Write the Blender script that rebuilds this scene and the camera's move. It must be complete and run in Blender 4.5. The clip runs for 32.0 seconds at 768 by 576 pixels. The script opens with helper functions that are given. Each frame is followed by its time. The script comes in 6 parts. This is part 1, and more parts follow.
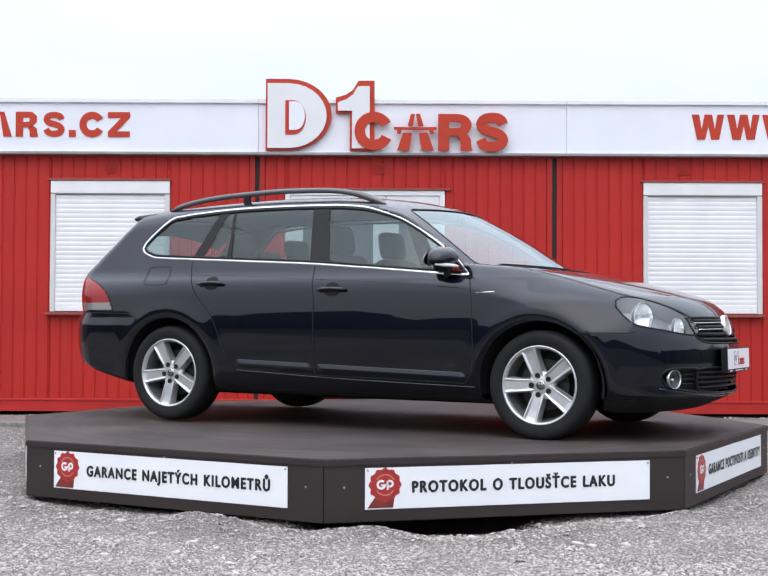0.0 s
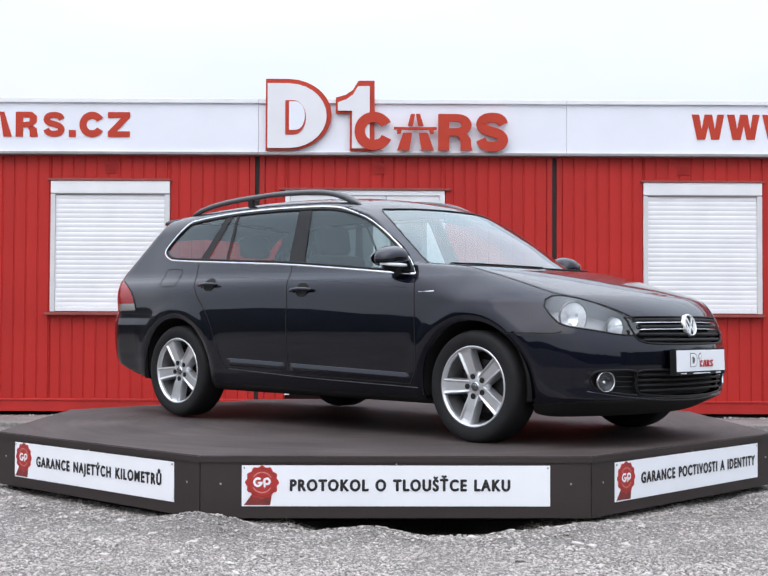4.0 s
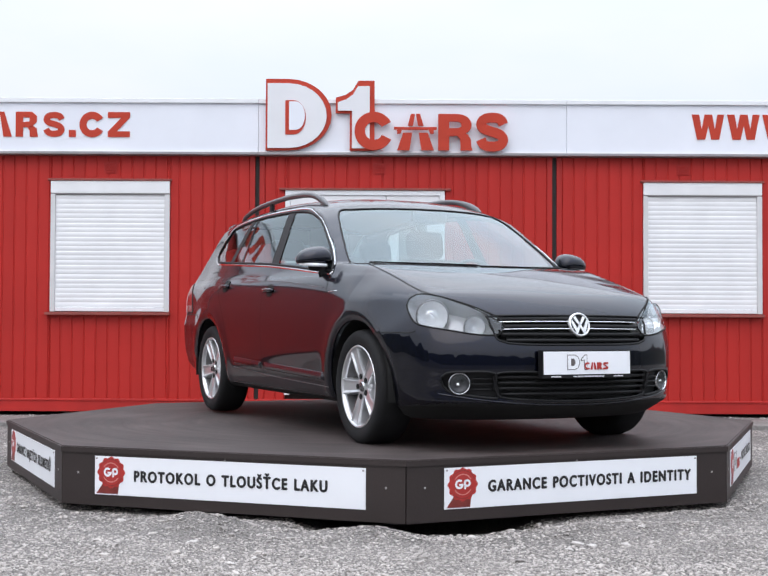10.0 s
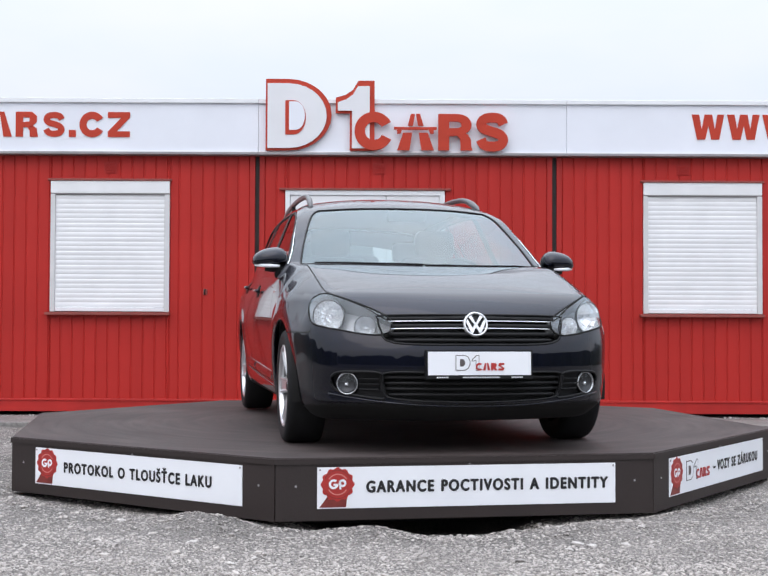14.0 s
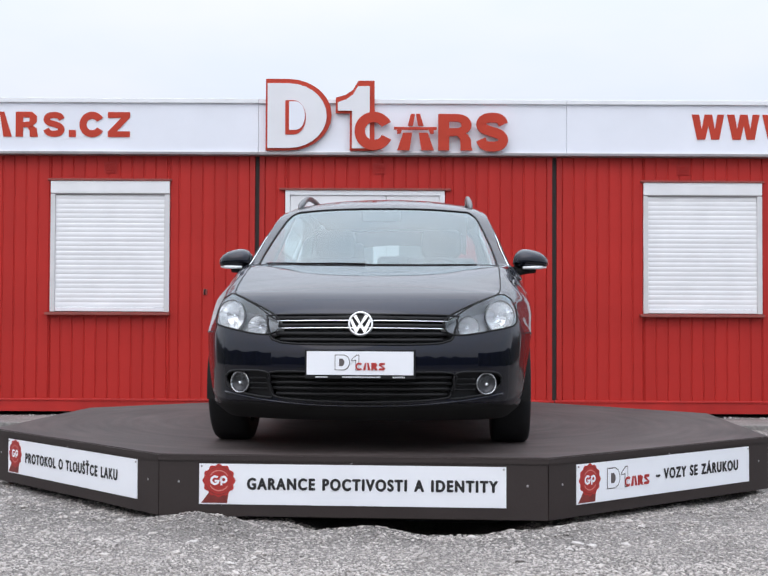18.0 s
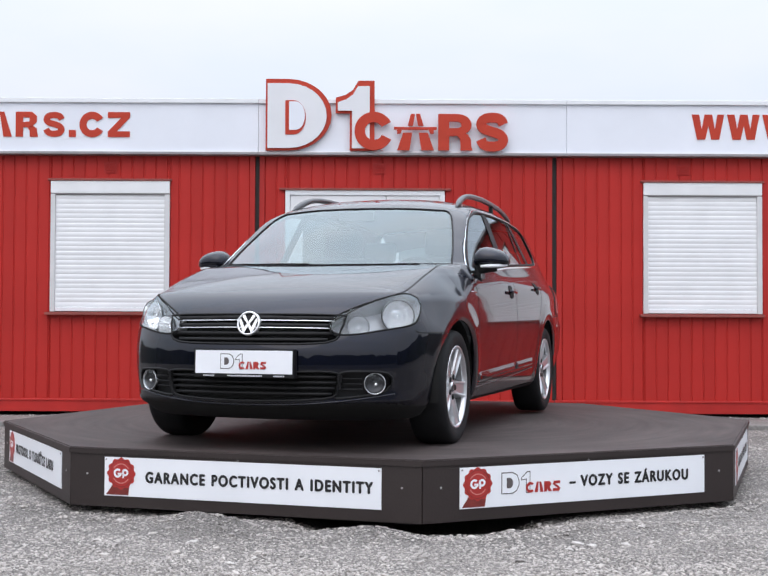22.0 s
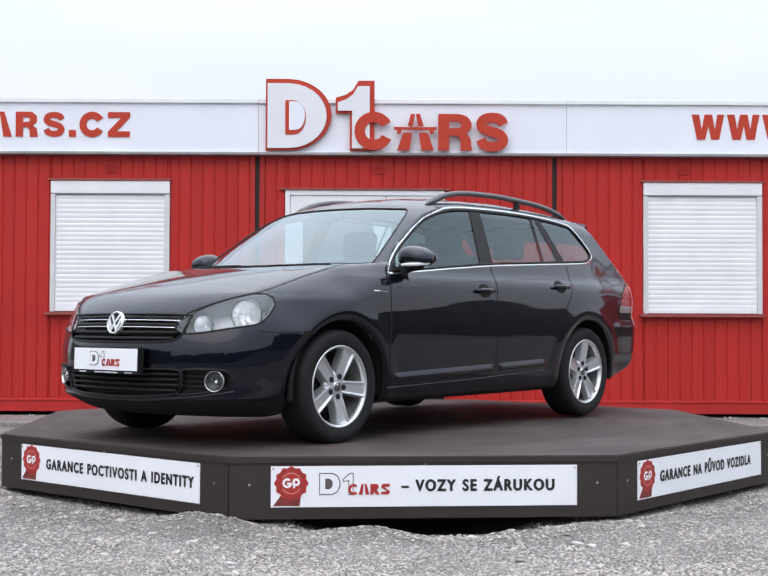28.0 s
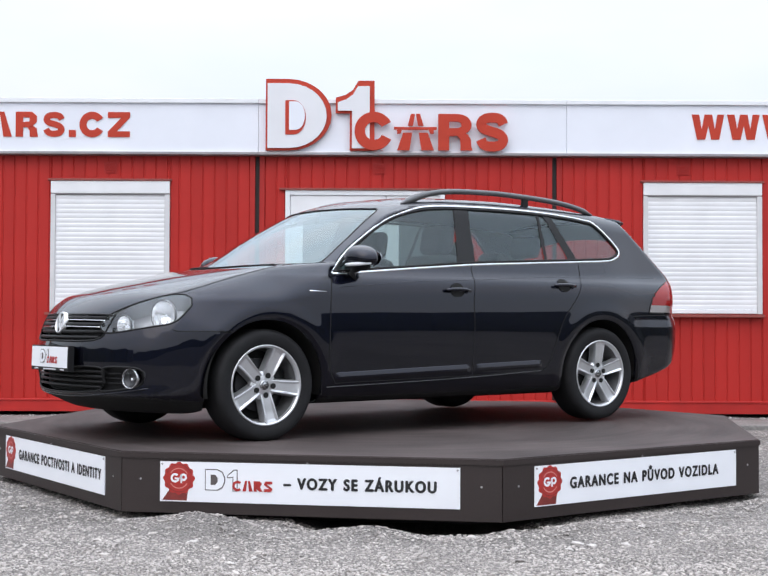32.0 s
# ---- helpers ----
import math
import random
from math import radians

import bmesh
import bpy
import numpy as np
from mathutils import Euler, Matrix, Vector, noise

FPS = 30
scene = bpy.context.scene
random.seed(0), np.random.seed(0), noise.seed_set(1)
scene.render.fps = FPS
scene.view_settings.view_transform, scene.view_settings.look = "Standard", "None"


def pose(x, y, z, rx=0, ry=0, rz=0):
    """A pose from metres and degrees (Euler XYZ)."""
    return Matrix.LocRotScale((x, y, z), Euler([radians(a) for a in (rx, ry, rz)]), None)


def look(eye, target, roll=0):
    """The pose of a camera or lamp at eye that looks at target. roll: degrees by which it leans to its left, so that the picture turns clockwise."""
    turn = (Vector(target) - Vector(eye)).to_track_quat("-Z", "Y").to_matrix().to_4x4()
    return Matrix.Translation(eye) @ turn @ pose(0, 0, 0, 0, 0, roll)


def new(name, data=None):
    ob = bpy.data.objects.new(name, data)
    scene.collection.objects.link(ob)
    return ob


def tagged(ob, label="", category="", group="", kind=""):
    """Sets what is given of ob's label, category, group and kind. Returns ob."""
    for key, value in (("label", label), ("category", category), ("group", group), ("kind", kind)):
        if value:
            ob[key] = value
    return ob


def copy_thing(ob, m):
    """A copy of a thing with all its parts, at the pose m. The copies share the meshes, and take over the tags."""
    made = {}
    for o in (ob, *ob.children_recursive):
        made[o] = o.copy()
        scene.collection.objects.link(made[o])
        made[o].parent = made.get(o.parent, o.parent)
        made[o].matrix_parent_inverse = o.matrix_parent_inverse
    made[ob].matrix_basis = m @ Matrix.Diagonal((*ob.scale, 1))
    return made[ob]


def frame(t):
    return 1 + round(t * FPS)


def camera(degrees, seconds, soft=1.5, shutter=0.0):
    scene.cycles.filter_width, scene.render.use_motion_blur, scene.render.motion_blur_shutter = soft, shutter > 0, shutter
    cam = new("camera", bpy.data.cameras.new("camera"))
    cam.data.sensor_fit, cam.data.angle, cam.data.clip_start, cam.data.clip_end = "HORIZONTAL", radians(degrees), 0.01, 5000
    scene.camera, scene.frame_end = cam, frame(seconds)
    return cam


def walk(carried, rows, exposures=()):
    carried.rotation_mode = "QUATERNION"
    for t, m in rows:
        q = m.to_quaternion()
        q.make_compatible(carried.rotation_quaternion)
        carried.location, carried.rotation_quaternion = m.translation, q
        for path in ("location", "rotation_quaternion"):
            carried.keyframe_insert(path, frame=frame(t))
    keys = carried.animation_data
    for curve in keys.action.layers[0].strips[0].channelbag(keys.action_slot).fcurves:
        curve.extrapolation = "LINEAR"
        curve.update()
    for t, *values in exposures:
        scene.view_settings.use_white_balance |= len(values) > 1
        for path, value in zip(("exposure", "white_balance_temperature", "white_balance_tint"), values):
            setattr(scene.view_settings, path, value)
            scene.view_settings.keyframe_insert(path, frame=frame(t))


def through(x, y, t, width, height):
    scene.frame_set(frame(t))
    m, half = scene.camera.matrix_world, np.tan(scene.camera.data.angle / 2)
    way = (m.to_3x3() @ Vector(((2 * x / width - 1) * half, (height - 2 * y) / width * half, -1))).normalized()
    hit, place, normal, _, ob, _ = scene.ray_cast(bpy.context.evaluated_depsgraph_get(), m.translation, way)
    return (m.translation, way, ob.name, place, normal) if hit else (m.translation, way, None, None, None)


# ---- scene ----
TOP = 0.34            # height of the turntable's deck over the gravel
cam = camera(33.79, 32.0, soft=1.5)
EYE = (0.0, -8.443, 0.979)
VIEW = pose(*EYE, 90 + 1.636, 0, 0.039) @ pose(0, 0, 0, 0, 0, 0.248)
walk(cam, [(0, VIEW), (32, VIEW)], exposures=[(0, 0.05, 6750, 15), (6, 0.02, 6750, 15), (12, -0.04, 6750, 15), (18, -0.09, 6750, 15), (25, -0.07, 6750, 15), (32, 0.03, 6750, 15)])

# ---- light: a bright overcast sky ----
world = bpy.data.worlds.new("overcast_sky")
scene.world = world
world.use_nodes = True
wn, wl = world.node_tree.nodes, world.node_tree.links
wn.clear()
w_out = wn.new("ShaderNodeOutputWorld")
w_bg = wn.new("ShaderNodeBackground")
w_sky = wn.new("ShaderNodeTexSky")
w_sky.sky_type, w_sky.sun_disc = "NISHITA", False
w_sky.sun_elevation, w_sky.sun_rotation = radians(38), radians(200)
w_sky.dust_density = 4.0
w_co = wn.new("ShaderNodeTexCoord")
w_map = wn.new("ShaderNodeMapping")
w_map.inputs["Scale"].default_value = (1.0, 1.0, 2.6)
w_noise = wn.new("ShaderNodeTexNoise")
w_noise.inputs["Scale"].default_value, w_noise.inputs["Detail"].default_value = 2.2, 5.0
w_ramp = wn.new("ShaderNodeValToRGB")
w_ramp.color_ramp.elements[0].position, w_ramp.color_ramp.elements[1].position = 0.34, 0.66
w_ramp.color_ramp.elements[0].color = (8.8, 10.55, 12.3, 1)
w_ramp.color_ramp.elements[1].color = (10.5, 11.45, 12.6, 1)
w_mix = wn.new("ShaderNodeMixRGB")
w_mix.inputs["Fac"].default_value = 0.9
w_bg.inputs["Strength"].default_value = 0.09
wl.new(w_co.outputs["Generated"], w_map.inputs["Vector"])
wl.new(w_map.outputs["Vector"], w_noise.inputs["Vector"])
wl.new(w_noise.outputs["Fac"], w_ramp.inputs["Fac"])
wl.new(w_sky.outputs["Color"], w_mix.inputs["Color1"])
wl.new(w_ramp.outputs["Color"], w_mix.inputs["Color2"])
# an overcast vault: the zenith is far brighter than the horizon
w_sep = wn.new("ShaderNodeSeparateXYZ")
w_pow = wn.new("ShaderNodeMath")
w_pow.operation, w_pow.use_clamp = "MULTIPLY", True
w_gain = wn.new("ShaderNodeMath")
w_gain.operation = "MULTIPLY_ADD"
w_gain.inputs[1].default_value, w_gain.inputs[2].default_value = 2.4, 0.97
w_vault = wn.new("ShaderNodeVectorMath")
w_vault.operation = "MULTIPLY"
wl.new(w_co.outputs["Generated"], w_sep.inputs["Vector"])
wl.new(w_sep.outputs["Z"], w_pow.inputs[0])
wl.new(w_sep.outputs["Z"], w_pow.inputs[1])
wl.new(w_pow.outputs["Value"], w_gain.inputs[0])
wl.new(w_mix.outputs["Color"], w_vault.inputs[0])
wl.new(w_gain.outputs["Value"], w_vault.inputs[1])
wl.new(w_vault.outputs["Vector"], w_bg.inputs["Color"])
wl.new(w_bg.outputs["Background"], w_out.inputs["Surface"])

sun = new("sun", bpy.data.lights.new("sun", "SUN"))
sun.data.energy, sun.data.angle, sun.data.color = 0.6, radians(60), (1.0, 0.97, 0.93)
sun.matrix_world = look((-3, -7, 9), (0, 0, 0))
# ---- materials ----
def material(name, color, rough=0.5, metal=0.0, vary=0.0, scale=8.0, bump=0.0, bump_scale=60.0, coat=0.0, island=0.0,
             fine=0.0, fine_scale=90.0, rough_vary=0.0, spec=0.5, grains=0.0, streak=0.0, coat_rough=0.04):
    """A surface with stains at one scale (vary), grain at a finer one (fine), relief (bump), and a tint per object (island)."""
    m = bpy.data.materials.new(name)
    m.use_nodes = True
    n, l = m.node_tree.nodes, m.node_tree.links
    b = n["Principled BSDF"]
    b.inputs["Roughness"].default_value, b.inputs["Metallic"].default_value = rough, metal
    b.inputs["Specular IOR Level"].default_value = spec
    b.inputs["Coat Weight"].default_value, b.inputs["Coat Roughness"].default_value = coat, coat_rough
    base = tuple(color) + (1,)
    b.inputs["Base Color"].default_value = base
    co = n.new("ShaderNodeTexCoord")
    last = None

    def layer(amount, size, detail):
        nonlocal last
        t = n.new("ShaderNodeTexNoise")
        t.inputs["Scale"].default_value, t.inputs["Detail"].default_value = size, detail
        l.new(co.outputs["Object"], t.inputs["Vector"])
        r = n.new("ShaderNodeMapRange")
        r.inputs["From Min"].default_value, r.inputs["From Max"].default_value = 0.3, 0.7
        r.inputs["To Min"].default_value, r.inputs["To Max"].default_value = 1 - amount, 1 + amount
        l.new(t.outputs["Fac"], r.inputs["Value"])
        x = n.new("ShaderNodeVectorMath")
        x.operation = "MULTIPLY"
        if last is None:
            x.inputs[0].default_value = color
        else:
            l.new(last, x.inputs[0])
        l.new(r.outputs["Result"], x.inputs[1])
        last = x.outputs["Vector"]
        return t
    if vary:
        t = layer(vary, scale, 6.0)
        if rough_vary:
            r = n.new("ShaderNodeMapRange")
            r.inputs["To Min"].default_value, r.inputs["To Max"].default_value = rough - rough_vary, rough + rough_vary
            l.new(t.outputs["Fac"], r.inputs["Value"])
            l.new(r.outputs["Result"], b.inputs["Roughness"])
    if streak:
        # scuffs that run round the middle, as turning wheels and brooms leave them
        ln, nm, sc, ad = (n.new("ShaderNodeVectorMath") for _ in range(4))
        ln.operation, nm.operation, sc.operation, ad.operation = "LENGTH", "NORMALIZE", "SCALE", "MULTIPLY_ADD"
        cz = n.new("ShaderNodeCombineXYZ")
        l.new(co.outputs["Object"], ln.inputs[0])
        l.new(co.outputs["Object"], nm.inputs[0])
        l.new(ln.outputs["Value"], cz.inputs["Z"])
        ad.inputs[1].default_value = (3.0, 3.0, 0.0)
        l.new(nm.outputs["Vector"], ad.inputs[0])
        l.new(cz.outputs["Vector"], sc.inputs[0])
        sc.inputs["Scale"].default_value = 16.0
        l.new(sc.outputs["Vector"], ad.inputs[2])
        t = layer(streak, 1.0, 5.0)
        l.new(ad.outputs["Vector"], t.inputs["Vector"])
    if fine:
        layer(fine, fine_scale, 3.0)
    if island:
        o = n.new("ShaderNodeObjectInfo")
        r = n.new("ShaderNodeMapRange")
        r.inputs["To Min"].default_value, r.inputs["To Max"].default_value = 1 - island, 1 + island
        l.new(o.outputs["Random"], r.inputs["Value"])
        x = n.new("ShaderNodeVectorMath")
        x.operation = "MULTIPLY"
        if last is None:
            x.inputs[0].default_value = color
        else:
            l.new(last, x.inputs[0])
        l.new(r.outputs["Result"], x.inputs[1])
        last = x.outputs["Vector"]
    if grains:
        o = n.new("ShaderNodeNewGeometry")
        r = n.new("ShaderNodeMapRange")
        r.inputs["To Min"].default_value, r.inputs["To Max"].default_value = 1 - grains, 1 + grains
        l.new(o.outputs["Random Per Island"], r.inputs["Value"])
        x = n.new("ShaderNodeVectorMath")
        x.operation = "MULTIPLY"
        if last is None:
            x.inputs[0].default_value = color
        else:
            l.new(last, x.inputs[0])
        l.new(r.outputs["Result"], x.inputs[1])
        last = x.outputs["Vector"]
    if last is not None:
        l.new(last, b.inputs["Base Color"])
    if bump:
        t = n.new("ShaderNodeTexNoise")
        t.inputs["Scale"].default_value, t.inputs["Detail"].default_value = bump_scale, 6.0
        l.new(co.outputs["Object"], t.inputs["Vector"])
        u = n.new("ShaderNodeBump")
        u.inputs["Strength"].default_value, u.inputs["Distance"].default_value = bump, 0.01
        l.new(t.outputs["Fac"], u.inputs["Height"])
        l.new(u.outputs["Normal"], b.inputs["Normal"])
    return m


def glass(name, tint, through, rough=0.0, gloss=0.12):
    """Thin glazing: lets light straight through, tinted, and mirrors more at a glancing angle."""
    m = bpy.data.materials.new(name)
    m.use_nodes = True
    n, l = m.node_tree.nodes, m.node_tree.links
    n.clear()
    out, mix = n.new("ShaderNodeOutputMaterial"), n.new("ShaderNodeMixShader")
    clear, gl, fr = n.new("ShaderNodeBsdfTransparent"), n.new("ShaderNodeBsdfGlossy"), n.new("ShaderNodeLayerWeight")
    clear.inputs["Color"].default_value = tuple(c * through for c in tint) + (1,)
    gl.inputs["Roughness"].default_value = rough
    gl.inputs["Color"].default_value = (0.86, 0.97, 1.0, 1)
    power = n.new("ShaderNodeMath")
    power.operation = "POWER"
    power.inputs[1].default_value = 4.0
    add = n.new("ShaderNodeMath")
    add.operation, add.use_clamp = "ADD", True
    add.inputs[1].default_value = gloss
    l.new(fr.outputs["Facing"], power.inputs[0])
    l.new(power.outputs["Value"], add.inputs[0])
    l.new(add.outputs["Value"], mix.inputs["Fac"])
    l.new(clear.outputs["BSDF"], mix.inputs[1])
    l.new(gl.outputs["BSDF"], mix.inputs[2])
    l.new(mix.outputs["Shader"], out.inputs["Surface"])
    return m


M = {
    "red": material("red_sheet_paint", (0.455, 0.025, 0.020), 0.5, spec=0.25, vary=0.10, scale=1.4, island=0.05, fine=0.03, bump=0.06, bump_scale=30),
    "red_rail": material("red_rail_paint", (0.44, 0.024, 0.020), 0.45, spec=0.3, vary=0.14, scale=3.0, bump=0.08),
    "red_trim": material("dull_red_trim", (0.26, 0.055, 0.045), 0.5, vary=0.15, scale=6.0),
    "fascia": material("white_fascia_sheet", (0.80, 0.83, 0.90), 0.4, vary=0.04, scale=1.2, bump=0.02, bump_scale=3),
    "white": material("white_trim", (0.80, 0.82, 0.85), 0.4, vary=0.04, scale=4.0),
    "slat": material("white_shutter_slat", (0.80, 0.81, 0.83), 0.35, vary=0.05, scale=3.0, island=0.03),
    "frame": material("grey_window_frame", (0.64, 0.64, 0.65), 0.4, vary=0.08, scale=5.0),
    "gutter": material("grey_gutter", (0.30, 0.28, 0.29), 0.45, metal=0.2, vary=0.15, scale=4.0),
    "joint": material("dark_joint", (0.02, 0.018, 0.018), 0.8),
    "sign_red": material("red_sign_face", (0.50, 0.046, 0.022), 0.5, spec=0.3, vary=0.06, scale=5.0),
    "sign_white": material("white_sign_face", (0.76, 0.77, 0.80), 0.4, vary=0.03, scale=3.0),
    "asphalt": material("dark_unseen_asphalt", (0.045, 0.045, 0.047), 0.9, vary=0.2, scale=0.6, fine=0.2, fine_scale=60, bump=0.4),
    # darker than the strewn stones: shade of the crevices is in this colour
    "gravel": material("crevice_shaded_gravel", (0.172, 0.158, 0.148), 0.95, vary=0.22, scale=1.1, fine=0.75, fine_scale=95, bump=1.0, bump_scale=110),
    "paving": material("damp_concrete_strip", (0.22, 0.21, 0.20), 0.85, vary=0.3, scale=2.5, fine=0.25, fine_scale=40, bump=0.5),
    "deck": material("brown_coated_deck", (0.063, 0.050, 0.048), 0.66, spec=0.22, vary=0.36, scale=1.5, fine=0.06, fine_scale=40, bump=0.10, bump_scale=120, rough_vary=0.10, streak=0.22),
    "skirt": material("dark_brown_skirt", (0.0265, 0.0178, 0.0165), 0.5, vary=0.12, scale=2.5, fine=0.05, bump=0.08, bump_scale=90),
    "pit": material("dark_steel_underframe", (0.012, 0.011, 0.011), 0.8),
    "panel": material("white_printed_panel", (0.85, 0.87, 0.91), 0.3, vary=0.02, scale=4.0),
    "ink": material("black_print", (0.015, 0.015, 0.017), 0.45),
    "seal": material("red_print", (0.42, 0.030, 0.026), 0.4, vary=0.12, scale=20.0),
    "seal_dark": material("dark_red_print", (0.20, 0.030, 0.025), 0.4, vary=0.2, scale=20.0),
    "screw": material("bright_screw", (0.6, 0.6, 0.6), 0.3, metal=1.0),
    "paint": material("black_pearl_paint", (0.0048, 0.0060, 0.0150), 0.46, metal=1.0, coat=1.0, coat_rough=0.03),
    "plastic": material("black_plastic", (0.009, 0.009, 0.010), 0.5, spec=0.25, bump=0.05, bump_scale=300),
    "under": material("underbody_black", (0.006, 0.006, 0.006), 0.85),
    "rubber": material("tyre_rubber", (0.011, 0.011, 0.012), 0.75, spec=0.3, vary=0.2, scale=12, bump=0.08, bump_scale=200),
    "alloy": material("silver_alloy", (0.70, 0.71, 0.73), 0.30, metal=0.75, vary=0.04, scale=10),
    # rim alloy again, with the shade between the spokes put into its colour
    "barrel": material("shaded_rim_barrel", (0.20, 0.20, 0.205), 0.5, metal=0.6, vary=0.15, scale=20),
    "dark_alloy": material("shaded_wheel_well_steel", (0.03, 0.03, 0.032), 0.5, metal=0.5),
    "chrome": material("polished_chrome", (0.85, 0.86, 0.88), 0.08, metal=1.0),
    "lamp_back": material("lamp_reflector", (0.93, 0.94, 0.95), 0.20, metal=0.75),
    "badge": material("satin_chrome", (0.86, 0.87, 0.88), 0.34, metal=0.75),
    "ring": material("dull_chrome", (0.55, 0.56, 0.58), 0.24, metal=1.0),
    "lamp_dark": material("lamp_bezel", (0.20, 0.204, 0.212), 0.35, metal=0.75),
    "fog_glass": material("dark_fog_reflector", (0.06, 0.06, 0.064), 0.35, metal=0.6),
    "rail": material("satin_dark_rail", (0.14, 0.14, 0.145), 0.32, metal=0.7),
    "tail": material("red_tail_lamp_lens", (0.26, 0.004, 0.004), 0.2, coat=0.5, spec=0.3),
    "amber": material("clear_tail_lens", (0.20, 0.185, 0.18), 0.2, coat=1.0),
    "seat": material("charcoal_seat_cloth", (0.035, 0.035, 0.04), 0.85, vary=0.1, scale=20),
    "dash": material("dark_dashboard", (0.025, 0.025, 0.027), 0.7, bump=0.1, bump_scale=200),
    "head_lining": material("pale_grey_lining", (0.35, 0.35, 0.34), 0.9),
    "paper": material("white_paper", (0.8, 0.8, 0.8), 0.7),
    "stone": material("gravel_stone", (0.378, 0.348, 0.326), 0.9, vary=0.14, scale=1.6, fine=0.25, fine_scale=60, grains=0.30),
    "loose": material("pale_stone", (0.47, 0.44, 0.42), 0.9, vary=0.15, scale=20, fine=0.15, bump=0.4, bump_scale=80),
    "lamp_grey": material("lamp_housing", (0.50, 0.51, 0.53), 0.36, metal=0.2),
    "seal_pale": material("pale_red_print", (0.62, 0.22, 0.19), 0.5, vary=0.05, scale=20),
    "ink_grey": material("dark_grey_print", (0.10, 0.085, 0.085), 0.5, vary=0.05, scale=20),
    "door_glass": material("dark_door_glazing", (0.10, 0.115, 0.12), 0.08, vary=0.15, scale=2.0),
    "crumb": material("pale_crumb", (0.5, 0.49, 0.47), 0.9),
    "leaf": material("dark_unseen_backdrop", (0.05, 0.06, 0.04), 0.9, vary=0.4, scale=2.0),
    "pane": glass("side_glazing", (0.84, 0.97, 0.96), 0.72, gloss=0.065),
    "screen": glass("windscreen_glazing", (0.84, 0.97, 0.96), 0.72, gloss=0.135),
    "lens": glass("lamp_lens", (0.95, 0.96, 0.97), 0.97, gloss=0.02),
}


# ---- mesh helpers ----
def mesh_of(bm, name, mat, smooth=False):
    me = bpy.data.meshes.new(name)
    bm.normal_update()
    bm.to_mesh(me)
    bm.free()
    me.materials.append(mat)
    if smooth:
        me.shade_smooth()
    return me


def part(name, bm, mat, parent, label="", smooth=False):
    ob = new(name, mesh_of(bm, name, mat, smooth))
    ob.parent = parent
    return tagged(ob, label)


def part_data(name, verts, faces, mat, parent=None, label="", smooth=False, sharp=0.0):
    me = bpy.data.meshes.new(name)
    me.from_pydata([tuple(v) for v in verts], [], [tuple(f) for f in faces])
    me.materials.append(mat)
    if smooth:
        me.shade_smooth()
        if sharp:
            me.set_sharp_from_angle(angle=radians(sharp))
    me.update()
    ob = new(name, me)
    ob.parent = parent
    return tagged(ob, label)


def thing(name, m, label, category, group="", kind=""):
    ob = new(name)
    ob.matrix_basis = m
    ob.empty_display_size = 0.2
    return tagged(ob, label, category, group, kind)


def box(bm, x0, x1, y0, y1, z0, z1, bevel=0.0, m=None):
    r = bmesh.ops.create_cube(bm, size=1.0)
    vs = r["verts"]
    for v in vs:
        v.co = Vector((x0 + (v.co.x + 0.5) * (x1 - x0), y0 + (v.co.y + 0.5) * (y1 - y0), z0 + (v.co.z + 0.5) * (z1 - z0)))
    if m is not None:
        bmesh.ops.transform(bm, matrix=m, verts=vs)
    if bevel:
        es = list({e for v in vs for e in v.link_edges})
        bmesh.ops.bevel(bm, geom=es, offset=bevel, segments=2, affect="EDGES", profile=0.6)
    return bm


def boxed(*a, **k):
    return box(bmesh.new(), *a, **k)


def prism(bm, outline, depth, m, bevel=0.0):
    """A slab: a closed outline of (x, y) pushed out by depth along z, then set by m."""
    lo = [bm.verts.new(m @ Vector((x, y, 0))) for x, y in outline]
    hi = [bm.verts.new(m @ Vector((x, y, depth))) for x, y in outline]
    k = len(lo)
    faces = [bm.faces.new(lo[::-1]), bm.faces.new(hi)]
    faces += [bm.faces.new((lo[i], lo[(i + 1) % k], hi[(i + 1) % k], hi[i])) for i in range(k)]
    if bevel:
        bmesh.ops.bevel(bm, geom=list(faces[1].edges), offset=bevel, segments=2, affect="EDGES")
    return bm


def disc(bm, radius, depth, m, n=32, scale=(1, 1)):
    return prism(bm, [(radius * scale[0] * math.cos(2 * math.pi * i / n), radius * scale[1] * math.sin(2 * math.pi * i / n)) for i in range(n)], depth, m)


def spin(bm, profile, n=64, m=Matrix.Identity(4), a0=0.0, a1=2 * math.pi):
    """A turned form about z: profile of (radius, height)."""
    whole = abs(a1 - a0 - 2 * math.pi) < 1e-6
    k = n if whole else n + 1
    rings = []
    for i in range(k):
        a = a0 + (a1 - a0) * i / n
        rings.append([bm.verts.new(m @ Vector((r * math.cos(a), r * math.sin(a), h))) for r, h in profile])
    for i in range(n):
        a, b = rings[i], rings[(i + 1) % k]
        for j in range(len(profile) - 1):
            bm.faces.new((a[j], b[j], b[j + 1], a[j + 1]))
    return bm


